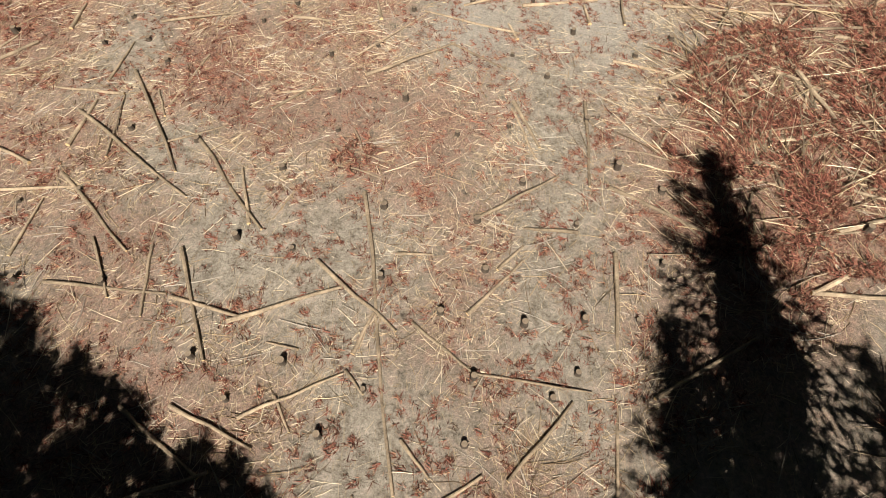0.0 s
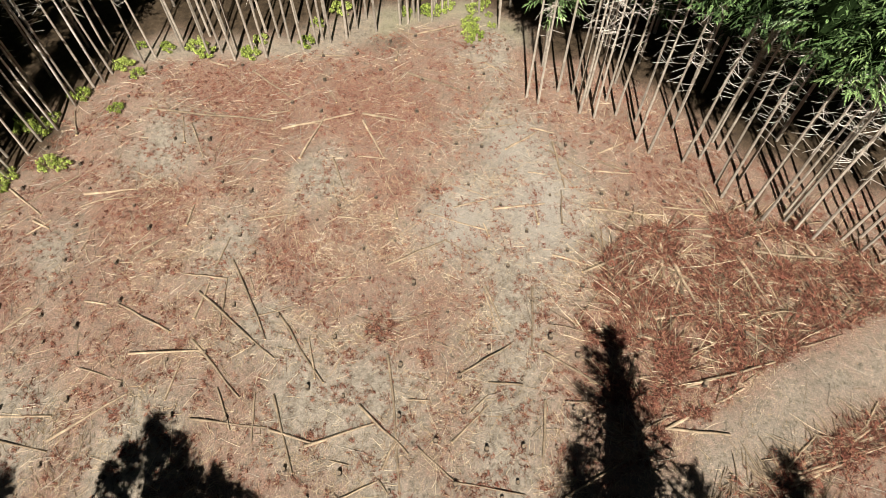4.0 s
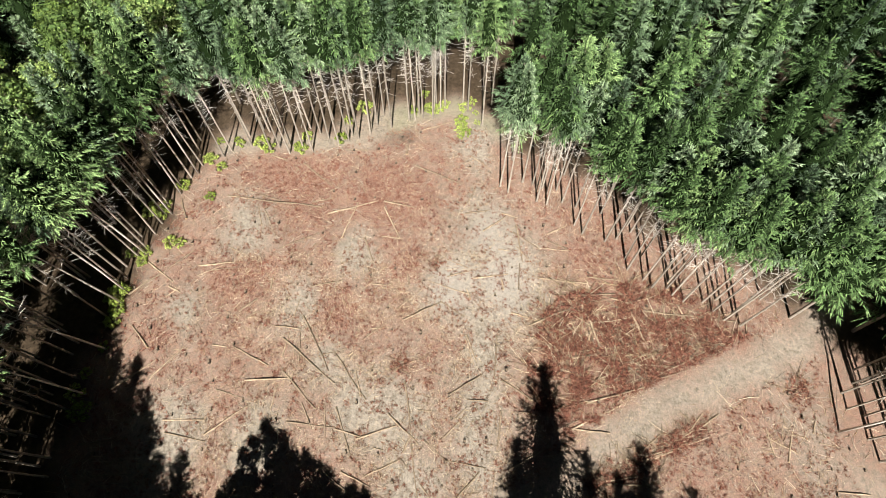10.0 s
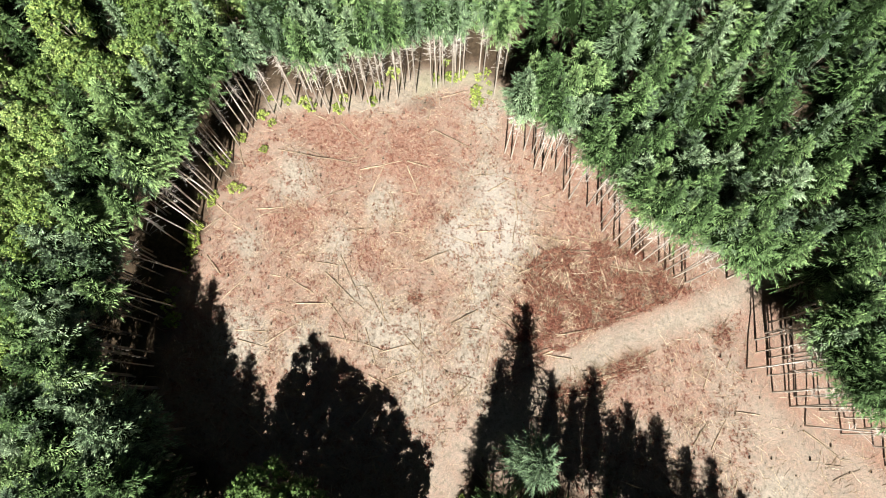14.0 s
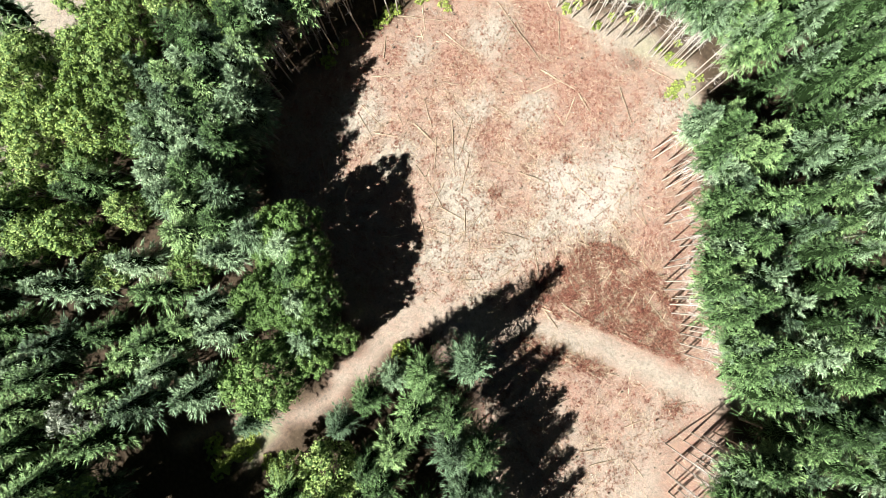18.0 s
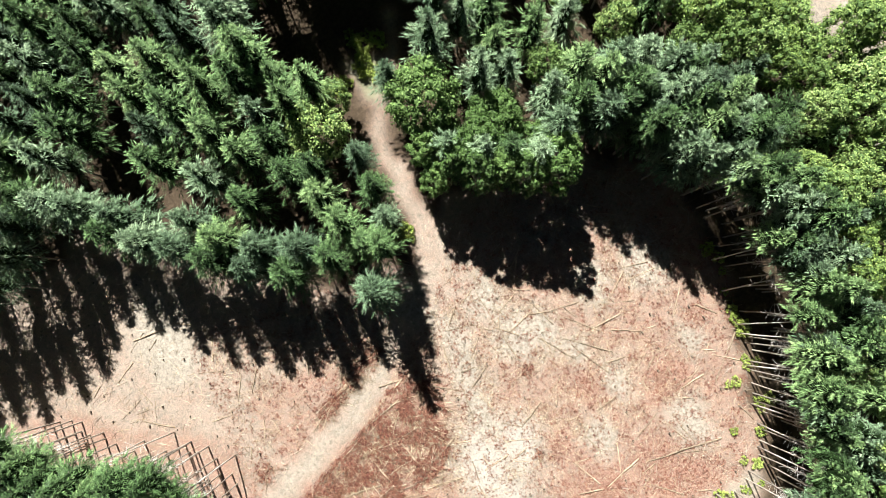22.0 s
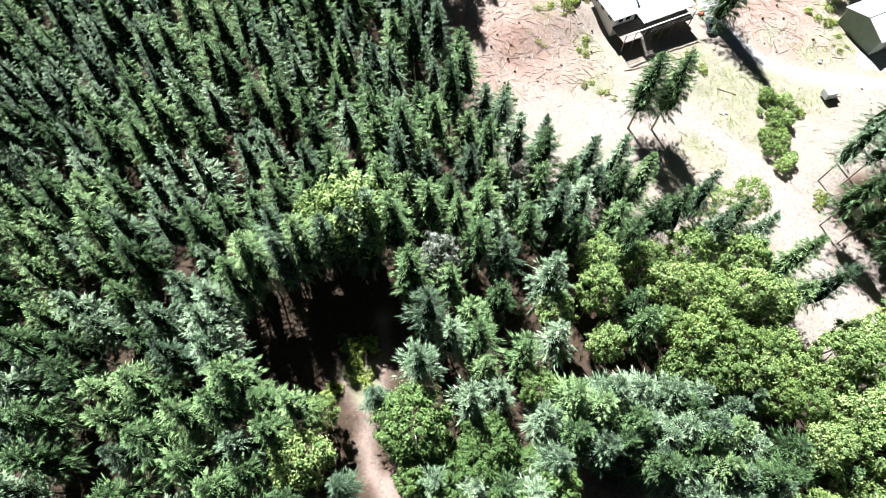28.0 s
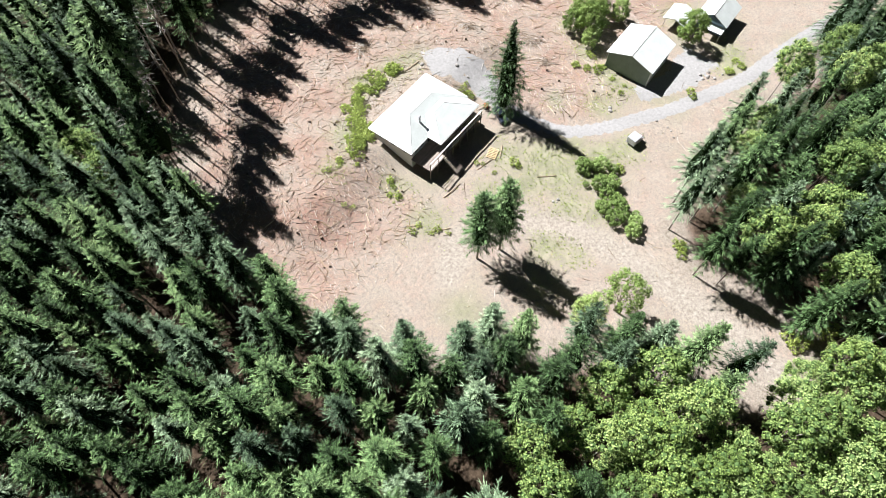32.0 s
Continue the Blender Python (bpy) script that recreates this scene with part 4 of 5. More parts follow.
STUMPS = [stump_mesh(k) for k in range(5)]
SEEN_STUMPS = [(-7.4, 7.2), (-0.7, 4.1), (-0.3, 6.5), (3.5, 6.6), (2.5, 5.7), (-5.8, 4.5), (14.8, 15.1), (14.2, 12.0), (12.6, 16.1), (2.2, 15.5), (-1.5, 9.1), (6.1, 8.7), (4.0, 8.7), (-4.3, 6.1),
               (4.3, 13.2), (6.5, 16.2), (8.2, 14.8), (-10.0, 12.6), (-7.6, 12.0), (-15.4, 23.2), (13.3, 22.2), (-16.8, 24.9), (-10.8, 7.4)]
stump_spots = list(SEEN_STUMPS)
tries = 0
while len(stump_spots) < 290 and tries < 9000:
    tries += 1
    x, y = rnd.uniform(-40, 74), rnd.uniform(-28, 50)
    if inside(x, y, CLEARING) and off_line(x, y, ROAD) > 3.4 and all((x - a) ** 2 + (y - b) ** 2 > 4.5 for a, b in stump_spots):
        stump_spots.append((x, y))
for k, (x, y) in enumerate(stump_spots):
    ob = new("tree_stump", STUMPS[k % 5])
    ob.matrix_basis = pose(x, y, ground_z(x, y), 0, 0, rnd.uniform(0, 360)) @ Matrix.Diagonal((*[rnd.uniform(0.7, 1.1)] * 3, 1))
    tagged(ob, "low sawn-off fir stump with pale cut face", "stump", "stumps on the clearing")


def stick_field(name, count, region, mat, seed, lmin, lmax, thick, keep, label, lift=0.05):
    """Loose sticks strewn over a stretch of ground, each a thin three-sided rod."""
    rnd = random.Random(seed)
    verts, faces = [], []
    made = 0
    x0, y0, x1, y1 = region
    while made < count:
        x, y = rnd.uniform(x0, x1), rnd.uniform(y0, y1)
        if not keep(x, y, rnd):
            continue
        made += 1
        a = rnd.uniform(0, math.pi)
        n = lmin + (lmax - lmin) * rnd.random() ** 2.2
        r = thick * rnd.uniform(0.6, 1.5)
        dx, dy = math.cos(a), math.sin(a)
        z = ground_z(x, y) + r * 0.5
        up = rnd.uniform(0, lift) * n
        b = len(verts)
        bend = rnd.uniform(-0.06, 0.06) * n
        for k, w, zz, rr in ((0, 0, z, r), (0.5, bend, z + up * 0.6, r * 0.85), (1, 0, z + up, r * 0.5)):
            cx, cy = x + dx * n * k - dy * w, y + dy * n * k + dx * w
            verts += [(cx - dy * rr, cy + dx * rr, zz), (cx + dy * rr, cy - dx * rr, zz), (cx, cy, zz + rr * 1.5)]
        for k in (0, 3):
            for i in range(3):
                j = (i + 1) % 3
                faces.append((b + k + i, b + k + j, b + k + 3 + j, b + k + 3 + i))
    ob = part(name, mesh_of(name, verts, faces, mat), None)
    return tagged(ob, label, "slash", kind="stuff")


def cleared(x, y):
    return inside(x, y, CLEARING) or (y > -10 and min(off_line(x, y, EDGE_EAST), off_line(x, y, EDGE_LOW)) < 5.0)


def slash_here(x, y, r):
    if not cleared(x, y) or (off_line(x, y, ROAD) < 2.0 and r.random() < 0.8):
        return False
    bare = max((1.1 - (math.hypot((x - a) * 1.25, (y - b) * 0.8) / c) ** 2 for a, b, c in PALE), default=0)
    lumps = 0.5 + 0.9 * noise.noise((x * 0.28, y * 0.28, 4.0))
    return r.random() < max(0.10, min(1.0, lumps)) * (1 - 0.85 * max(0, min(1, bare)))


def red_here(x, y, r):
    if not cleared(x, y) or off_line(x, y, ROAD) < 2.3:
        return False
    red = max((1.0 - (math.hypot(x - a, y - b) / c) ** 2 for a, b, c in RED), default=0)
    lumps = 0.3 + 1.1 * noise.noise((x * 0.7, y * 0.7, 9.0))
    return r.random() < max(0.45 * max(0, red), lumps * 0.7)


stick_field("fine_slash", 26000, (-27, 2, 22, 31), CHIP, 13, 0.10, 0.8, 0.010, slash_here, "fine straw-coloured twigs and splinters on cleared ground")
stick_field("slash_sticks", 12000, (-41, -12, 40, 51), CHIP, 3, 0.25, 2.0, 0.013, slash_here, "straw-coloured sticks and splinters strewn over cleared ground")
stick_field("slash_sticks", 1800, (30, -36, 76, 14), CHIP, 4, 0.3, 2.4, 0.022, slash_here, "straw-coloured sticks strewn over the far end of the clearing")
stick_field("dark_slash_sticks", 5500, (-41, -12, 76, 51), BARK, 5, 0.3, 2.4, 0.016, slash_here, "brown barked branches strewn over cleared ground")


def needle_field(name, count, region, seed, keep, label, big=1.0, heap=0.0):
    """Dead red boughs lying on the ground: small ragged fans of needles."""
    rnd = random.Random(seed)
    verts, faces = [], []
    made = 0
    x0, y0, x1, y1 = region
    while made < count:
        x, y = rnd.uniform(x0, x1), rnd.uniform(y0, y1)
        if not keep(x, y, rnd):
            continue
        made += 1
        a = rnd.uniform(0, 6.28)
        n = rnd.uniform(0.16, 0.46) * big
        z = ground_z(x, y) + 0.01 + heap * rnd.random() ** 2
        for s in range(10):
            q = a + rnd.gauss(0, 0.9)
            w = n * rnd.uniform(0.35, 1.0)
            k = rnd.uniform(0, 0.5) * n
            bx, by = x + math.cos(a) * k + rnd.gauss(0, 0.07), y + math.sin(a) * k + rnd.gauss(0, 0.07)
            t = rnd.uniform(0.007, 0.018) * big
            b = len(verts)
            verts += [(bx - math.sin(q) * t, by + math.cos(q) * t, z), (bx + math.sin(q) * t, by - math.cos(q) * t, z + rnd.uniform(0, 0.05)), (bx + math.cos(q) * w, by + math.sin(q) * w, z + rnd.uniform(-0.02, 0.16) * big)]
            faces.append((b, b + 1, b + 2))
    ob = part(name, mesh_of(name, verts, faces, RUST), None)
    return tagged(ob, label, "slash", kind="stuff")


needle_field("dead_boughs", 23000, (-41, -10, 42, 51), 6, red_here, "rust-red dead needle boughs lying over cleared ground")


def heap_here(x, y, r):
    wob = 1.3 * noise.noise((x * 0.5, y * 0.5, 6.0))
    if off_line(x, y, ROAD) < 2.7:
        return False
    if inside(x + wob, y + wob, HEAP):
        return r.random() < 0.40 + 1.2 * noise.noise((x * 0.45, y * 0.45, 3.0))
    return r.random() < 0.30 * max(1 - (math.hypot(x - a, y - b) / c) ** 2 for a, b, c in ((38.6, 14.2, 1.8), (-5.1, 16.6, 1.3), (-1.5, 29.3, 1.2), (24, 8.2, 1.6)))


needle_field("slash_heaps", 4600, (-7, 6, 41, 31), 16, heap_here, "heaped dead red fir boughs among cut logs", 1.5, 0.45)
stick_field("heaped_branches", 700, (-7, 6, 41, 31), LOG, 17, 0.8, 4.5, 0.035, heap_here, "grey branches tangled in heaped dead boughs", 0.12)
stick_field("heaped_branches", 1000, (-7, 6, 41, 31), CHIP, 19, 0.6, 4.5, 0.026, heap_here, "pale splintered branches on heaped dead boughs", 0.10)


def roadside(x, y, r):
    return off_line(x, y, [(15, 4.2), (21, 6.9), (27, 9.6)]) < abs(r.gauss(0, 0.8)) + 0.1 and x > 14


stick_field("roadside_brush", 420, (14, 3, 28, 11), LOG, 23, 0.5, 2.8, 0.03, roadside, "dark branches pushed up along the side of the dirt road", 0.14)
needle_field("roadside_boughs", 500, (14, 3, 28, 11), 24, roadside, "dead brown boughs pushed up along the dirt road", 1.5, 0.3)


# ---- undergrowth ----
def make_bush(name, seed, radius, high, mat, clumps=14, leaves=30, leaf=0.22):
    root = new(name)
    part("foliage", mesh_of("foliage", *leafy_crown(seed, high, 0.1, radius, clumps, leaves, leaf, False)[:2], mat), None, root)
    v, f = [], []
    r = random.Random(seed)
    for k in range(5):
        a = k * 1.25
        tube(v, f, [(0, 0, -0.1), (math.cos(a) * radius * 0.5, math.sin(a) * radius * 0.5, high * r.uniform(0.5, 0.8))], [0.03, 0.01], 4, False)
    part("stock", mesh_of("stock", v, f, BARK), None, root)
    return root


BUSH = make_bush("green_bush", 201, 1.1, 0.8, LEAF_LIME, 22, 30, 0.15)
LIME_BUSH = make_bush("lime_green_bush", 202, 0.95, 0.7, LEAF_LIME, 18, 24, 0.14)
DARK_BUSH = make_bush("olive_bush", 203, 1.3, 2.2, LEAF_BRIGHT, 40, 40, 0.16)
rnd = random.Random(33)


def bushes(proto, spots_, spread, each, label, group, low=0.6, high=1.3):
    for x, y in spots_:
        for _ in range(each):
            put(proto, x + rnd.gauss(0, spread), y + rnd.gauss(0, spread), rnd.uniform(0, 6.28), rnd.uniform(low, high), 0, label, "bush", group)


bushes(BUSH, [(-79.2, -99.8), (-75.6, -97), (-81.5, -102.5), (-73.8, -95), (-85, -104.5), (-89, -104), (-93, -103), (-77.5, -99), (-76, -95.5)], 1.25, 9, "bright green bush growing behind the house", "bushes behind the house", 0.45, 1.25)
bushes(LIME_BUSH, [(-69, -83.3), (-70.8, -92.1), (-67.5, -94.7), (-69.1, -70.8), (-92.6, -102.8), (-97.6, -86.6), (-86, -73.4), (-63, -88), (-66, -76), (-66.5, -95.5), (-71.7, -86), (-70.5, -83), (-99.6, -86.6), (-99.9, -87.2), (-126, -71), (-124, -67.5), (-122, -64), (-121, -61.5)], 0.9, 3, "yellow-green bush on the open yard", "bushes on the yard", 0.35, 0.9)
bushes(DARK_BUSH, [(-97.8, -55), (-96.3, -52), (-94.5, -49.2), (-92, -46.8), (-90.5, -44.5), (-98.5, -56.5)], 1.5, 5, "tall green bush between drive and dirt track", "bushes by the drive", 0.45, 1.35)
bushes(BUSH, [(-101.5, -51.8), (-128.2, -47.7), (-144.1, -44.1), (-140, -45), (-122.4, -67), (-122, -70), (-121, -73), (-89.6, -68.5)], 0.6, 2, "low green bush on the yard", "low bushes on the yard", 0.6, 1.1)
bushes(LIME_BUSH, [(-87.9, -10.5), (-92, -7), (-92, -33.7), (-84, -5)], 0.8, 3, "bright yellow bush at the forest edge", "yellow bushes", 1.0, 1.8)
bushes(LIME_BUSH, [(-1, 54.4), (0.7, 50.6), (4.2, 53.5), (-3.6, 55), (2.5, 48.5), (-35.5, 36.8), (-37, 30.8)], 1.3, 3, "lime green bush under the edge trees", "lime bushes at the clearing", 0.5, 1.1)
bushes(BUSH, [(-27.2, 48), (-24, 48), (-20, 47.6), (-17, 48.4), (-14, 50), (-30, 46.4), (-32.5, 44.4), (-34.6, 40), (-36.2, 34), (-38.4, 24), (-39.6, 20), (-40.2, 16), (-37.8, 28), (-39.8, 12)], 1.5, 2, "green bush under the edge trees", "green bushes at the clearing", 0.5, 1.2)
bushes(BUSH, [(-4.6, -41.4), (-1.7, -40.6), (2.4, -37.2), (-2.5, -38.5), (3.6, -11.5), (-3.6, -43.5)], 0.7, 5, "pale green bush beside the track", "bushes beside the track", 0.6, 1.3)
for p in (BUSH, LIME_BUSH, DARK_BUSH):
    erase(p)

# ---- drive ----
GRAVEL = plain("grey_gravel", (0.20, 0.194, 0.186), (0.32, 0.312, 0.30), 1.8, 0.95, bump=0.4)


def ribbon(name, line, width, mat, label, lift=0.05):
    verts, faces = [], []
    pts = []
    for (ax, ay), (bx, by) in zip(line, line[1:]):
        n = max(1, int(math.hypot(bx - ax, by - ay) / 1.2))
        pts += [(ax + (bx - ax) * k / n, ay + (by - ay) * k / n) for k in range(n)]
    pts.append(line[-1])
    for _ in range(6):
        pts = [pts[0]] + [((a[0] + 2 * b[0] + c[0]) / 4, (a[1] + 2 * b[1] + c[1]) / 4) for a, b, c in zip(pts, pts[1:], pts[2:])] + [pts[-1]]
    for i, (x, y) in enumerate(pts):
        a, b = pts[max(i - 1, 0)], pts[min(i + 1, len(pts) - 1)]
        d = math.hypot(b[0] - a[0], b[1] - a[1])
        nx, ny = -(b[1] - a[1]) / d, (b[0] - a[0]) / d
        w = width(i / len(pts)) / 2 + 0.25 * noise.noise((x * 0.5, y * 0.5, 5))
        for k in (-1, -0.5, 0, 0.5, 1):
            px, py = x + nx * w * k, y + ny * w * k
            verts.append((px, py, ground_z(px, py) + lift - 0.10 * (abs(k) == 1)))
    for i in range(len(pts) - 1):
        for k in range(4):
            faces.append((i * 5 + k, i * 5 + k + 1, i * 5 + k + 6, i * 5 + k + 5))
    return tagged(part(name, mesh_of(name, verts, faces, mat, True), None), label, "drive", kind="structure")


ribbon("road_drive", DRIVE, lambda k: 4.2 if k < 0.78 else 4.2 + (k - 0.78) * 18, GRAVEL, "pale grey gravel drive curving to the house")
ribbon("pavement_court", [(-103.5, -82), (-106, -89), (-104, -95.5), (-99.5, -98)], lambda k: 6 + 3 * k, GRAVEL, "grey gravel parking court behind the house", 0.07)
ribbon("pavement_pad", [(-121.5, -58), (-130, -52.5), (-141, -52)], lambda k: 5 + 6 * k, GRAVEL, "pale gravel yard in front of the shed", 0.062)

# ---- buildings ----
ROOF = plain("white_metal_roof", (0.50, 0.53, 0.50), (0.61, 0.64, 0.61), 0.5, 0.45, 0.1, 0.4)
WALL = plain("white_siding", (0.60, 0.60, 0.58), (0.74, 0.74, 0.72), 0.7, 0.8)
WALL_GREEN = plain("sage_green_metal", (0.16, 0.20, 0.165), (0.22, 0.27, 0.225), 0.6, 0.6, 0.2)
WALL_BLUE = plain("blue_grey_siding", (0.22, 0.30, 0.38), (0.32, 0.42, 0.50), 0.6, 0.8)
TRIM = plain("white_trim", (0.66, 0.66, 0.64), (0.80, 0.80, 0.78), 3, 0.6)
DECK = plain("weathered_deck_boards", (0.16, 0.13, 0.11), (0.30, 0.26, 0.22), 2, 0.85, vary=0.3)
DARK = plain("dark_interior", (0.02, 0.02, 0.022), (0.04, 0.04, 0.042), 2, 0.4)
STEEL = plain("grey_painted_steel", (0.34, 0.35, 0.36), (0.55, 0.56, 0.57), 2, 0.5, 0.4)
RUBBER = plain("black_rubber", (0.015, 0.015, 0.015), (0.04, 0.04, 0.04), 6, 0.8)
CAR = plain("dark_blue_paint", (0.035, 0.045, 0.07), (0.06, 0.075, 0.11), 0.6, 0.25, 0.3, 0.6)
GLASS = plain("dark_window_glass", (0.015, 0.018, 0.02), (0.03, 0.035, 0.04), 2, 0.08, 0, 0.6)
RED_PAINT = plain("faded_red_paint", (0.30, 0.07, 0.03), (0.45, 0.14, 0.06), 3, 0.5)
STONE = plain("field_stone", (0.16, 0.15, 0.14), (0.38, 0.36, 0.33), 4, 0.9, bump=0.5, vary=0.4)


def hip_roof(x0, y0, x1, y1, z, top, rx0, rx1, ry, thick=0.18):
    """A hipped roof over a rectangle, with a ridge from (rx0, ry) to (rx1, ry)."""
    bm = bmesh.new()
    ring = [(x0, y0), (x1, y0), (x1, y1), (x0, y1)]
    lo = [bm.verts.new((x, y, z - thick)) for x, y in ring]
    hi = [bm.verts.new((x, y, z)) for x, y in ring]
    a, b = bm.verts.new((rx0, ry, top)), bm.verts.new((rx1, ry, top))
    bm.faces.new(lo[::-1])
    for i in range(4):
        j = (i + 1) % 4
        bm.faces.new((lo[i], lo[j], hi[j], hi[i]))
    bm.faces.new((hi[0], hi[1], b, a))
    bm.faces.new((hi[1], hi[2], b))
    bm.faces.new((hi[2], hi[3], a, b))
    bm.faces.new((hi[3], hi[0], a))
    bmesh.ops.recalc_face_normals(bm, faces=bm.faces)
    return bm


def gable_roof(x0, y0, x1, y1, z, top, thick=0.16):
    """Two slopes with the ridge along x."""
    bm = bmesh.new()
    ym = (y0 + y1) / 2
    prof = [(y0, z - thick), (y0, z), (ym, top), (y1, z), (y1, z - thick), (ym, top - thick)]
    ends = [[bm.verts.new((x, y, h)) for y, h in prof] for x in (x0, x1)]
    for i in range(6):
        j = (i + 1) % 6
        bm.faces.new((ends[0][i], ends[0][j], ends[1][j], ends[1][i]))
    for e in ends:
        bm.faces.new((e[0], e[1], e[2], e[5]))
        bm.faces.new((e[5], e[2], e[3], e[4]))
    bmesh.ops.recalc_face_normals(bm, faces=bm.faces)
    return bm


def rod(p, q, w):
    """A square bar from p to q."""
    v, f = [], []
    tube(v, f, [p, q], [w * 0.7, w * 0.7], 4)
    return mesh_of("bar", v, f, None)


def window(parent, x, y, z, w, h, side):
    """A framed window on a wall that faces side ('x' or 'y')."""
    d = 0.05
    fr = bmesh.new()
    for a0, a1, b0, b1 in ((-w / 2 - 0.08, w / 2 + 0.08, -h / 2 - 0.08, -h / 2), (-w / 2 - 0.08, w / 2 + 0.08, h / 2, h / 2 + 0.08), (-w / 2 - 0.08, -w / 2, -h / 2, h / 2), (w / 2, w / 2 + 0.08, -h / 2, h / 2)):
        if side == "y":
            box(fr, (x + a0, y, z + b0), (x + a1, y + d, z + b1))
        else:
            box(fr, (x, y + a0, z + b0), (x + d, y + a1, z + b1))
    win = part("window", fr, TRIM, parent)
    pane = bmesh.new()
    if side == "y":
        box(pane, (x - w / 2, y, z - h / 2), (x + w / 2, y + 0.02, z + h / 2))
    else:
        box(pane, (x, y - w / 2, z - h / 2), (x + 0.02, y + w / 2, z + h / 2))
    part("pane", pane, GLASS, win)


def build_house():
    root = tagged(new("house"), "white bungalow with pale metal roof and a shaded front porch", "house")
    body = bmesh.new()
    box(body, (-95.4, -95.3, -2.6), (-78.7, -85.9, 3.05))
    part("wall", body, WALL, root)
    wing = bmesh.new()
    box(wing, (-95.0, -85.9, -2.6), (-90.5, -84.2, 3.05))
    part("wall", wing, WALL, root)
    part("roof", hip_roof(-96.3, -96.0, -77.9, -85.2, 3.2, 5.5, -91.0, -84.0, -90.4), ROOF, root, "pale green-white standing-seam metal roof")
    part("roof", hip_roof(-95.8, -91.5, -83.1, -82.2, 3.215, 5.15, -90.6, -87.6, -87.2), ROOF, root)
    for x0, x1, y0, y1, zb, zt in ((-91.0, -84.0, -90.4, -90.4, 5.5, 5.5),):
        part("ridge_cap", rod((x0, y0, zb), (x1, y1, zt), 0.06), TRIM, root)
    for k in range(15):
        x = -90.9 + k * 0.49
        part("seam", rod((x, -90.5, 5.5), (x, -95.95, 3.22), 0.025), TRIM, root)
    for a, b in (((-84.0, -90.4, 5.52), (-77.95, -96, 3.22)), ((-84.0, -90.4, 5.52), (-77.95, -85.2, 3.22)), ((-91, -90.4, 5.52), (-96.2, -96, 3.22)), ((-87.6, -87.2, 5.17), (-83.15, -82.25, 3.23)), ((-90.6, -87.2, 5.17), (-95.7, -82.25, 3.23))):
        part("hip_cap", rod(a, b, 0.06), TRIM, root)
    for a, b in (((-96.3, -96.04, 3.12), (-77.9, -96.04, 3.12)), ((-77.86, -96.0, 3.12), (-77.86, -85.2, 3.12)), ((-83.1, -82.16, 3.13), (-95.8, -82.16, 3.13))):
        part("gutter", rod(a, b, 0.07), TRIM, root)
    v, f = [], []
    tube(v, f, [(-84.3, -88.2, 4.3), (-84.3, -88.2, 5.9)], [0.2, 0.2], 10)
    pipe = part("chimney", mesh_of("chimney", v, f, STEEL), None, root, "grey metal flue pipe")
    v, f = [], []
    tube(v, f, [(-84.3, -88.2, 5.95), (-84.3, -88.2, 6.15)], [0.32, 0.1], 10)
    part("chimney_cap", mesh_of("chimney_cap", v, f, STEEL), None, pipe)
    for x, y in ((-86, -93.0), (-90, -92.5)):
        v, f = [], []
        tube(v, f, [(x, y, 4.2), (x, y, 4.95)], [0.06, 0.06], 8)
        part("vent_pipe", mesh_of("vent_pipe", v, f, STEEL), None, root)
    deck = bmesh.new()
    box(deck, (-95.6, -85.9, 0.55), (-78.4, -81.0, 0.66))
    porch = part("porch_deck", deck, DECK, root, "weathered grey wooden porch deck")
    for k in range(16):
        b = bmesh.new()
        box(b, (-95.6, -85.85 + k * 0.302, 0.664), (-78.4, -85.85 + k * 0.302 + 0.285, 0.69))
        part("board", b, DECK, porch)
    for k in range(8):
        x = -95.3 + k * 2.4
        b = bmesh.new()
        box(b, (x - 0.07, -81.25, -2.4), (x + 0.07, -81.11, 3.0 if k < 6 else 2.6))
        part("porch_post", b, DECK, root)
    b = bmesh.new()
    box(b, (-95.5, -81.28, 2.55), (-78.5, -81.08, 2.75))
    part("porch_beam", b, TRIM, root)
    for z in (1.1, 1.62):
        b = bmesh.new()
        box(b, (-95.3, -81.16, z), (-84.6, -81.10, z + 0.07))
        part("railing", b, TRIM, root)
        b = bmesh.new()
        box(b, (-82.2, -81.16, z), (-78.5, -81.10, z + 0.07))
        part("railing", b, TRIM, root)
    for k in range(15):
        b = bmesh.new()
        box(b, (-84.3, -81.0 + k * 0.27, 0.5 - k * 0.18), (-82.4, -80.70 + k * 0.27, 0.56 - k * 0.18))
        part("step", b, DECK, root)
    for x in (-80.2, -82, -86.2, -88.8, -93):
        window(root, x, -85.9 if x > -90 else -84.2, 1.9, 1.2, 1.1, "y")
    for y in (-93.4, -90.6, -87.6):
        window(root, -78.7, y, 1.8, 1.3, 1.0, "x")
    d = bmesh.new()
    box(d, (-84.6, -85.9, 0.69), (-83.7, -85.84, 2.75))
    door = part("door", d, DARK, root, "dark front door")
    v, f = [], []
    tube(v, f, [(-84.5, -85.84, 1.7), (-84.5, -85.78, 1.7)], [0.03, 0.04], 8)
    part("handle", mesh_of("handle", v, f, STEEL), None, door)
    for x in (-84.32, -82.38):
        part("stringer", rod((x, -81.0, 0.45), (x, -76.8, -2.25), 0.06), DECK, root)
    root.location = (1.4, 1.5, 2.1)


build_house()


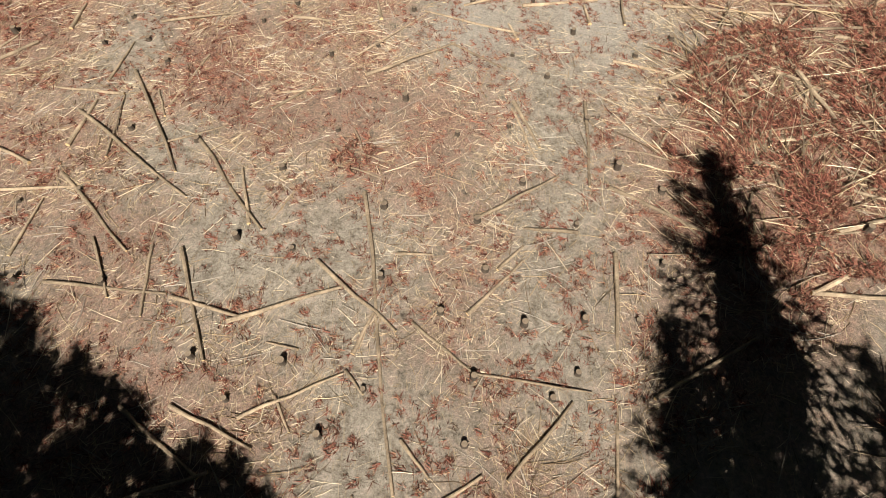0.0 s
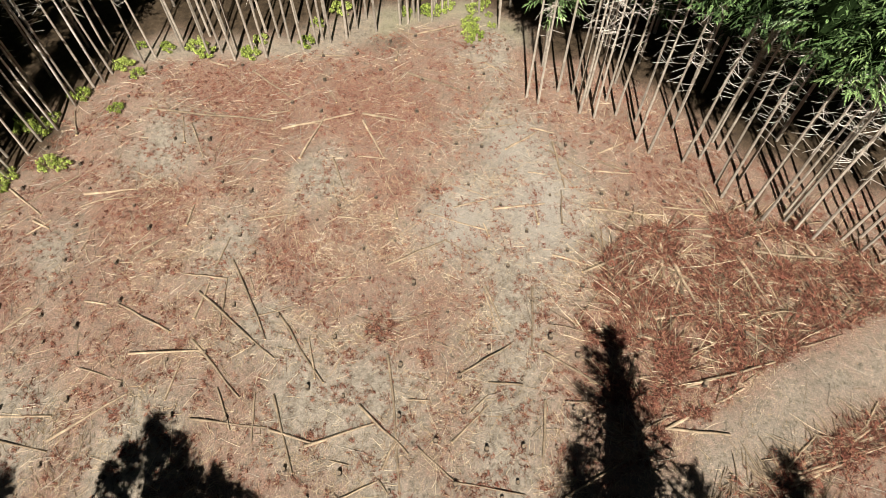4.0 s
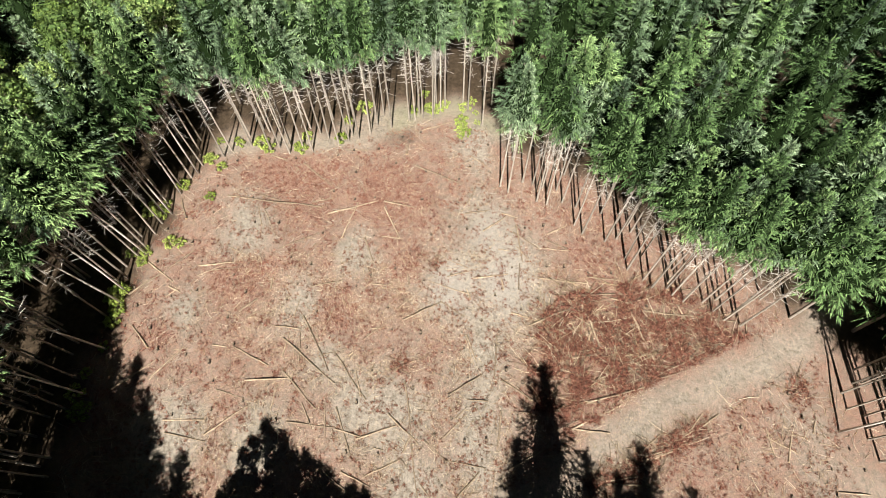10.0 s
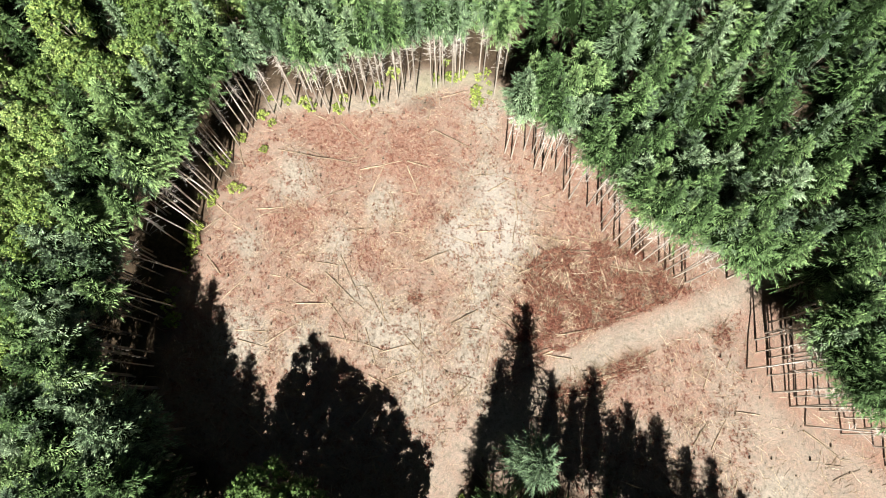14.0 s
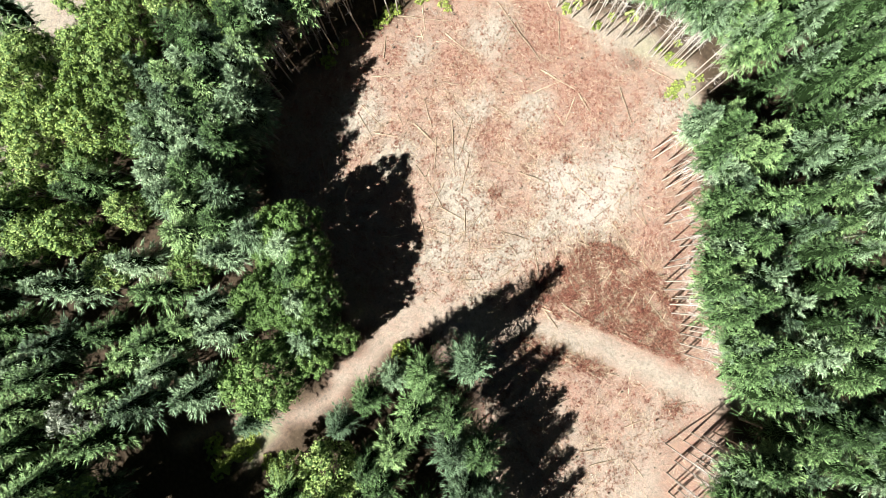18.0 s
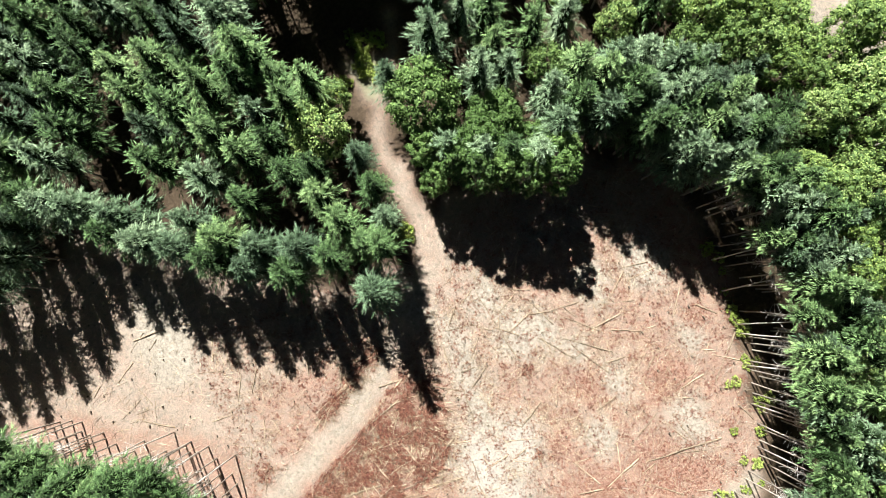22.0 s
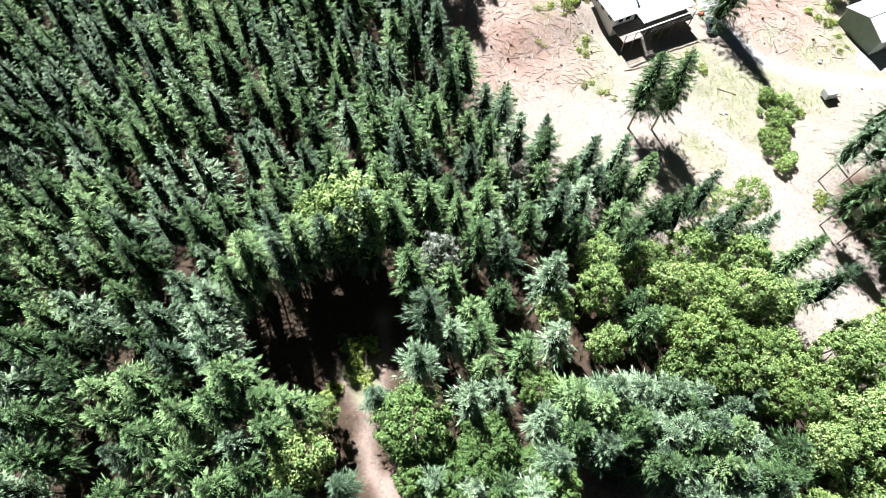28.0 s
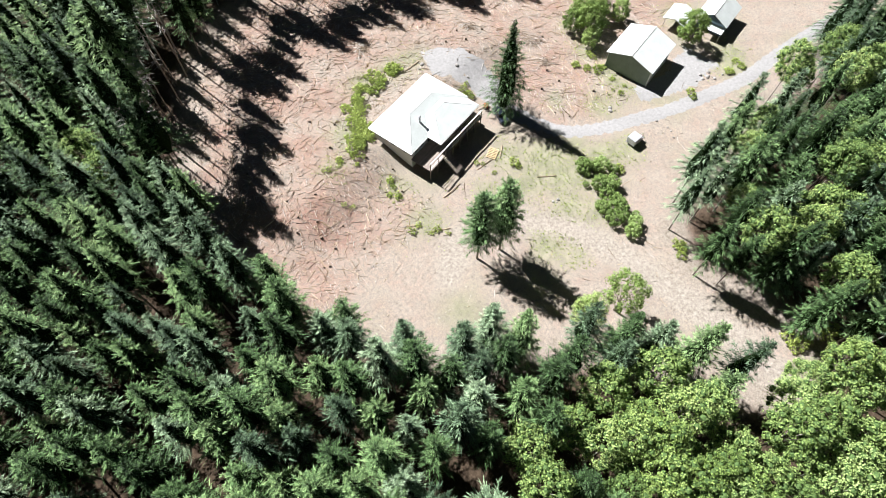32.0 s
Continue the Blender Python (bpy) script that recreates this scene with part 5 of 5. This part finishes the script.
def build_shed():
    root = tagged(new("shed"), "large green metal shed with a pale gabled roof", "shed")
    x0, x1, y0, y1 = -135.0, -124.6, -67.6, -57.6
    bm = bmesh.new()
    ym = (y0 + y1) / 2
    prof = [(y0, -0.2), (y0, 4.1), (ym, 5.85), (y1, 4.1), (y1, -0.2)]
    a = [bm.verts.new((x0, y, z)) for y, z in prof]
    b = [bm.verts.new((x1, y, z)) for y, z in prof]
    for i in range(5):
        j = (i + 1) % 5
        bm.faces.new((a[i], a[j], b[j], b[i]))
    bm.faces.new(a)
    bm.faces.new(b[::-1])
    bmesh.ops.recalc_face_normals(bm, faces=bm.faces)
    part("wall", bm, WALL_GREEN, root)
    part("roof", gable_roof(x0 - 0.4, y0 - 0.5, x1 + 0.4, y1 + 0.5, 4.15, 6.1), ROOF, root, "pale metal roof")
    part("ridge_cap", rod((x0 - 0.4, ym, 6.13), (x1 + 0.4, ym, 6.13), 0.12), TRIM, root)
    for k in range(16):
        y = y0 + 0.3 + k * 0.63
        h = 4.1 + (1 - abs(y - ym) / ((y1 - y0) / 2)) * 1.7
        part("wall_rib", rod((x1 + 0.02, y, 0), (x1 + 0.02, y, h), 0.03), WALL_GREEN, root)
    for x in (-133.2, -129.8, -126.4):
        d = bmesh.new()
        box(d, (x - 1.4, y1, 0), (x + 1.4, y1 + 0.06, 3.2))
        door = part("shed_door", d, TRIM, root, "white roll-up door")
        for z in (0.8, 1.6, 2.4):
            part("door_rib", rod((x - 1.4, y1 + 0.07, z), (x + 1.4, y1 + 0.07, z), 0.02), STEEL, door)
    for a, b in (((x1 + 0.05, y0, 0), (x1 + 0.05, y0, 4.1)), ((x1 + 0.05, y1, 0), (x1 + 0.05, y1, 4.1))):
        part("corner_trim", rod(a, b, 0.08), TRIM, root)


build_shed()


def build_far_house():
    root = tagged(new("blue_house"), "small blue-grey house with a pale roof behind a tree", "house")
    bm = bmesh.new()
    box(bm, (-156.4, -57.2, -0.2), (-148.8, -51.2, 2.9))
    part("wall", bm, WALL_BLUE, root)
    part("roof", gable_roof(-157, -58, -148.3, -50.6, 3.0, 4.9), ROOF, root)
    part("ridge_cap", rod((-157, -54.3, 4.93), (-148.3, -54.3, 4.93), 0.1), TRIM, root)
    bm = bmesh.new()
    box(bm, (-148.8, -54.5, 2.2), (-146.4, -50.8, 2.3))
    part("porch_roof", bm, ROOF, root)
    for y in (-54.3, -51.0):
        part("porch_post", rod((-146.6, y, 0), (-146.6, y, 2.2), 0.1), TRIM, root)
    for y in (-55.8, -52.6):
        window(root, -148.8, y, 1.6, 1.1, 1.0, "x")
    root = tagged(new("carport"), "open carport with a pale sheet roof", "carport")
    part("roof", gable_roof(-149.6, -63.8, -143.4, -58.4, 2.6, 3.5), ROOF, root)
    for x in (-149, -144):
        for y in (-63.2, -59):
            part("post", rod((x, y, -0.1), (x, y, 2.7), 0.12), TRIM, root)
    bm = bmesh.new()
    box(bm, (-149.3, -63.4, -0.1), (-149.1, -58.8, 2.6))
    part("wall", bm, WALL_BLUE, root)


build_far_house()


# ---- loose things about the yard ----
def wheel(parent, x, y, z, r, across):
    v, f = [], []
    d = Vector(across) * 0.11
    tube(v, f, [Vector((x, y, z)) - d, Vector((x, y, z)) + d], [r, r], 14)
    w = part("tyre", mesh_of("tyre", v, f, RUBBER), None, parent)
    v, f = [], []
    tube(v, f, [Vector((x, y, z)) - d * 1.06, Vector((x, y, z)) + d * 1.06], [r * 0.55, r * 0.55], 10)
    part("rim", mesh_of("rim", v, f, STEEL), None, w)


def build_car():
    root = tagged(new("car"), "dark blue car parked in the shade of a fir", "car")
    bm = bmesh.new()
    box(bm, (-2.2, -0.88, 0.35), (2.2, 0.88, 0.95), 0.12)
    part("body", bm, CAR, root)
    bm = bmesh.new()
    r = bmesh.ops.create_cube(bm, size=1.0, matrix=Matrix.Translation((-0.3, 0, 1.2)) @ Matrix.Diagonal((2.6, 1.6, 0.55, 1)))
    for v in r["verts"]:
        if v.co.z > 1.2:
            v.co.x = -0.3 + (v.co.x + 0.3) * 0.68
            v.co.y *= 0.86
    part("cabin", bm, GLASS, root)
    bm = bmesh.new()
    box(bm, (-1.2, -0.68, 1.475), (0.58, 0.68, 1.53), 0.02)
    part("roof", bm, CAR, root)
    for s in (-0.6, 0.6):
        bm = bmesh.new()
        box(bm, (2.17, s - 0.18, 0.62), (2.22, s + 0.18, 0.78))
        part("headlight", bm, TRIM, root)
    for x in (-1.35, 1.35):
        for y in (-0.8, 0.8):
            wheel(root, x, y, 0.33, 0.33, (0, 1, 0))
    root.matrix_basis = pose(-98.6, -77.9, ground_z(-98.6, -77.9) + 0.06, 0, 0, 62)


build_car()


def build_trailer():
    root = tagged(new("box_trailer"), "small grey box trailer parked on the grass", "trailer")
    bm = bmesh.new()
    box(bm, (-1.6, -1.0, 0.5), (1.6, 1.0, 0.7), 0.03)
    part("bed", bm, STEEL, root)
    bm = bmesh.new()
    box(bm, (-1.6, -1.0, 0.705), (0.7, 1.0, 2.0), 0.06)
    part("box", bm, STEEL, root)
    for y in (-0.97, 0.97):
        bm = bmesh.new()
        box(bm, (0.72, y - 0.03, 0.705), (1.6, y + 0.03, 1.15))
        part("side_board", bm, STEEL, root)
    part("drawbar", rod((1.6, 0, 0.55), (2.7, 0, 0.5), 0.07), STEEL, root)
    for y in (-1.05, 1.05):
        wheel(root, -0.2, y, 0.34, 0.34, (0, 1, 0))
    root.matrix_basis = pose(-109.6, -52.4, 0, 0, 0, 170)


build_trailer()


def build_cart():
    root = tagged(new("garden_cart"), "small faded red garden cart beside the drive", "cart")
    bm = bmesh.new()
    box(bm, (-0.6, -0.4, 0.3), (0.6, 0.4, 0.62), 0.05)
    part("tub", bm, RED_PAINT, root)
    part("handle", rod((0.6, 0, 0.4), (1.3, 0, 0.9), 0.03), STEEL, root)
    for x in (-0.4, 0.4):
        for y in (-0.45, 0.45):
            wheel(root, x, y, 0.17, 0.17, (0, 1, 0))
    root.matrix_basis = pose(-98.9, -81.8, 0.04, 0, 0, 30)


build_cart()


def build_pallet():
    root = tagged(new("wooden_rack"), "pale wooden slatted rack lying beside the porch", "pallet")
    for y in (-0.9, 0, 0.9):
        bm = bmesh.new()
        box(bm, (-1.3, y - 0.05, 0.0), (1.3, y + 0.05, 0.09))
        part("bearer", bm, CUT, root)
    for k in range(7):
        bm = bmesh.new()
        box(bm, (-1.3 + k * 0.4, -1.0, 0.092), (-1.16 + k * 0.4, 1.0, 0.115))
        part("slat", bm, CUT, root)
    root.matrix_basis = pose(-89.5, -73.6, ground_z(-89.5, -73.6) + 0.08, 0, 0, 15)


build_pallet()
for k, (x1, y1, x2, y2) in enumerate(((-75.2, -75.1, -79.8, -74.5), (-92.5, -73.2, -89.5, -71.8), (-84.5, -73.8, -89.5, -72.6), (-99.2, -99.8, -95.0, -100.4), (-92.8, -60.5, -90.2, -63.4), (-70.5, -70, -67.5, -72.4))):
    ob = lay_log(x1, y1, x2, y2, 0.12, 300 + k)
    tagged(ob, "weathered timber lying on the yard", "log", "timbers on the yard")


def brush_pile(x, y, seed, size, label):
    """A heap of thin poles and branches thrown together."""
    r = random.Random(seed)
    root = tagged(new("brush_pile"), label, "brush pile", "brush piles")
    for k in range(64):
        a = r.uniform(0, 6.28)
        n = size * r.uniform(0.5, 1.0)
        t = r.uniform(0.05, 0.45)
        h = size * 0.28
        off = Vector((r.gauss(0, 0.3), r.gauss(0, 0.3), 0)) * size
        p = Vector((math.cos(a) * n, math.sin(a) * n, 0.02)) + off
        q = Vector((math.cos(a + 3.14 + r.uniform(-0.5, 0.5)) * n * t, math.sin(a + 3.14) * n * t, h * r.uniform(0.3, 1.2))) + off * 0.5
        v, f = [], []
        tube(v, f, [p, (p + q) / 2 + Vector((0, 0, 0.15)), q], [0.04, 0.035, 0.015], 4)
        part("branch", mesh_of("branch", v, f, LOG if k % 3 else DEAD), None, root)
    root.location = (x, y, ground_z(x, y))


for k, (x, y, s) in enumerate(((-121.5, -85.2, 3.4), (-117.6, -78.8, 2.6), (-115.1, -98.6, 2.5), (-113.5, -109.5, 3.2), (-94.4, -112.4, 3.2), (-104, -111, 2.0))):
    brush_pile(x, y, 400 + k, s, "heap of bleached branches and poles on stripped ground")

rnd = random.Random(44)
ROCKS = []
for k in range(4):
    bm = bmesh.new()
    bmesh.ops.create_icosphere(bm, subdivisions=2, radius=0.3)
    for v in bm.verts:
        v.co *= 1 + 0.35 * noise.noise(v.co * 3 + Vector((k * 7, 0, 0)))
        v.co.z *= 0.7
    me = bpy.data.meshes.new("rock")
    bm.to_mesh(me)
    bm.free()
    me.materials.append(STONE)
    ROCKS.append(me)
for cx, cy, n, s in ((-134.7, -48.8, 7, 1.0), (-136, -46.3, 6, 1.2), (-116.8, -48, 4, 0.9), (-113.8, -60.6, 3, 0.5), (-87.8, -57.4, 3, 0.4), (-98.5, -99.5, 4, 0.7), (-104.6, -92, 4, 1.0)):
    for _ in range(n):
        x, y = cx + rnd.gauss(0, s), cy + rnd.gauss(0, s)
        ob = new("rock", rnd.choice(ROCKS))
        ob.matrix_basis = pose(x, y, ground_z(x, y) + 0.08, 0, 0, rnd.uniform(0, 360)) @ Matrix.Diagonal((*[rnd.uniform(0.5, 1.5)] * 3, 1))
        tagged(ob, "rough grey-brown field stone on the yard", "rock", "rocks on the yard")

yard_stumps = []
while len(yard_stumps) < 70:
    x, y = rnd.uniform(-132, -50), rnd.uniform(-122, -50)
    if inside(x, y, YARD) and ((x < -104 and y < -64 and x + y < -172) or (x > -76 and y < -78)) and off_line(x, y, DRIVE) > 4 and not (-97 < x < -75 and -96 < y < -75):
        yard_stumps.append((x, y))
        ob = new("tree_stump", STUMPS[len(yard_stumps) % 5])
        ob.matrix_basis = pose(x, y, ground_z(x, y), 0, 0, rnd.uniform(0, 360)) @ Matrix.Diagonal((*[rnd.uniform(0.9, 1.7)] * 3, 1))
        tagged(ob, "old sawn stump on stripped ground near the house", "stump", "stumps near the house")


def stripped_here(x, y, r):
    if not inside(x, y, YARD) or (-97 < x < -75 and -96 < y < -75) or off_line(x, y, DRIVE) < 3.5:
        return False
    rough = (x > -73 and y < -76) or (x + y < -176 and y < -64) or y < -104
    return r.random() < (0.9 if rough else 0.04)


stick_field("bleached_sticks", 7000, (-150, -140, -43, -30), DEAD, 18, 0.3, 2.2, 0.032, stripped_here, "pale broken sticks strewn over stripped ground")
stick_field("yard_sticks", 5000, (-150, -140, -43, -30), CHIP, 8, 0.4, 3.4, 0.04, stripped_here, "bleached sticks and slash on stripped ground near the house")


def weed_field():
    """Tufts of grass and weeds where the yard is green."""
    r = random.Random(61)
    verts, faces = [], []
    for px, py, size in GRASSY:
        for _ in range(int(34 * size * size / 4)):
            x, y = px + r.gauss(0, size * 0.55), py + r.gauss(0, size * 0.55)
            if off_line(x, y, DRIVE) < 3 or off_line(x, y, TRACK) < 1.3 or (-97 < x < -74 and -96 < y < -77):
                continue
            z = ground_z(x, y)
            w = r.uniform(0.06, 0.24)
            for _ in range(7):
                a = r.uniform(0, 6.28)
                q = w * r.uniform(0.5, 1.2)
                b = len(verts)
                verts += [(x + math.cos(a + 1.3) * 0.06, y + math.sin(a + 1.3) * 0.06, z - 0.03), (x - math.cos(a + 1.3) * 0.06, y - math.sin(a + 1.3) * 0.06, z - 0.03),
                          (x + math.cos(a) * q, y + math.sin(a) * q, z + w * r.uniform(0.4, 1.0))]
                faces.append((b, b + 1, b + 2))
    tagged(part("weeds", mesh_of("weeds", verts, faces, LEAF_LIME), None), "yellow-green grass tufts and weeds on the yard", "weeds", kind="stuff")


weed_field()
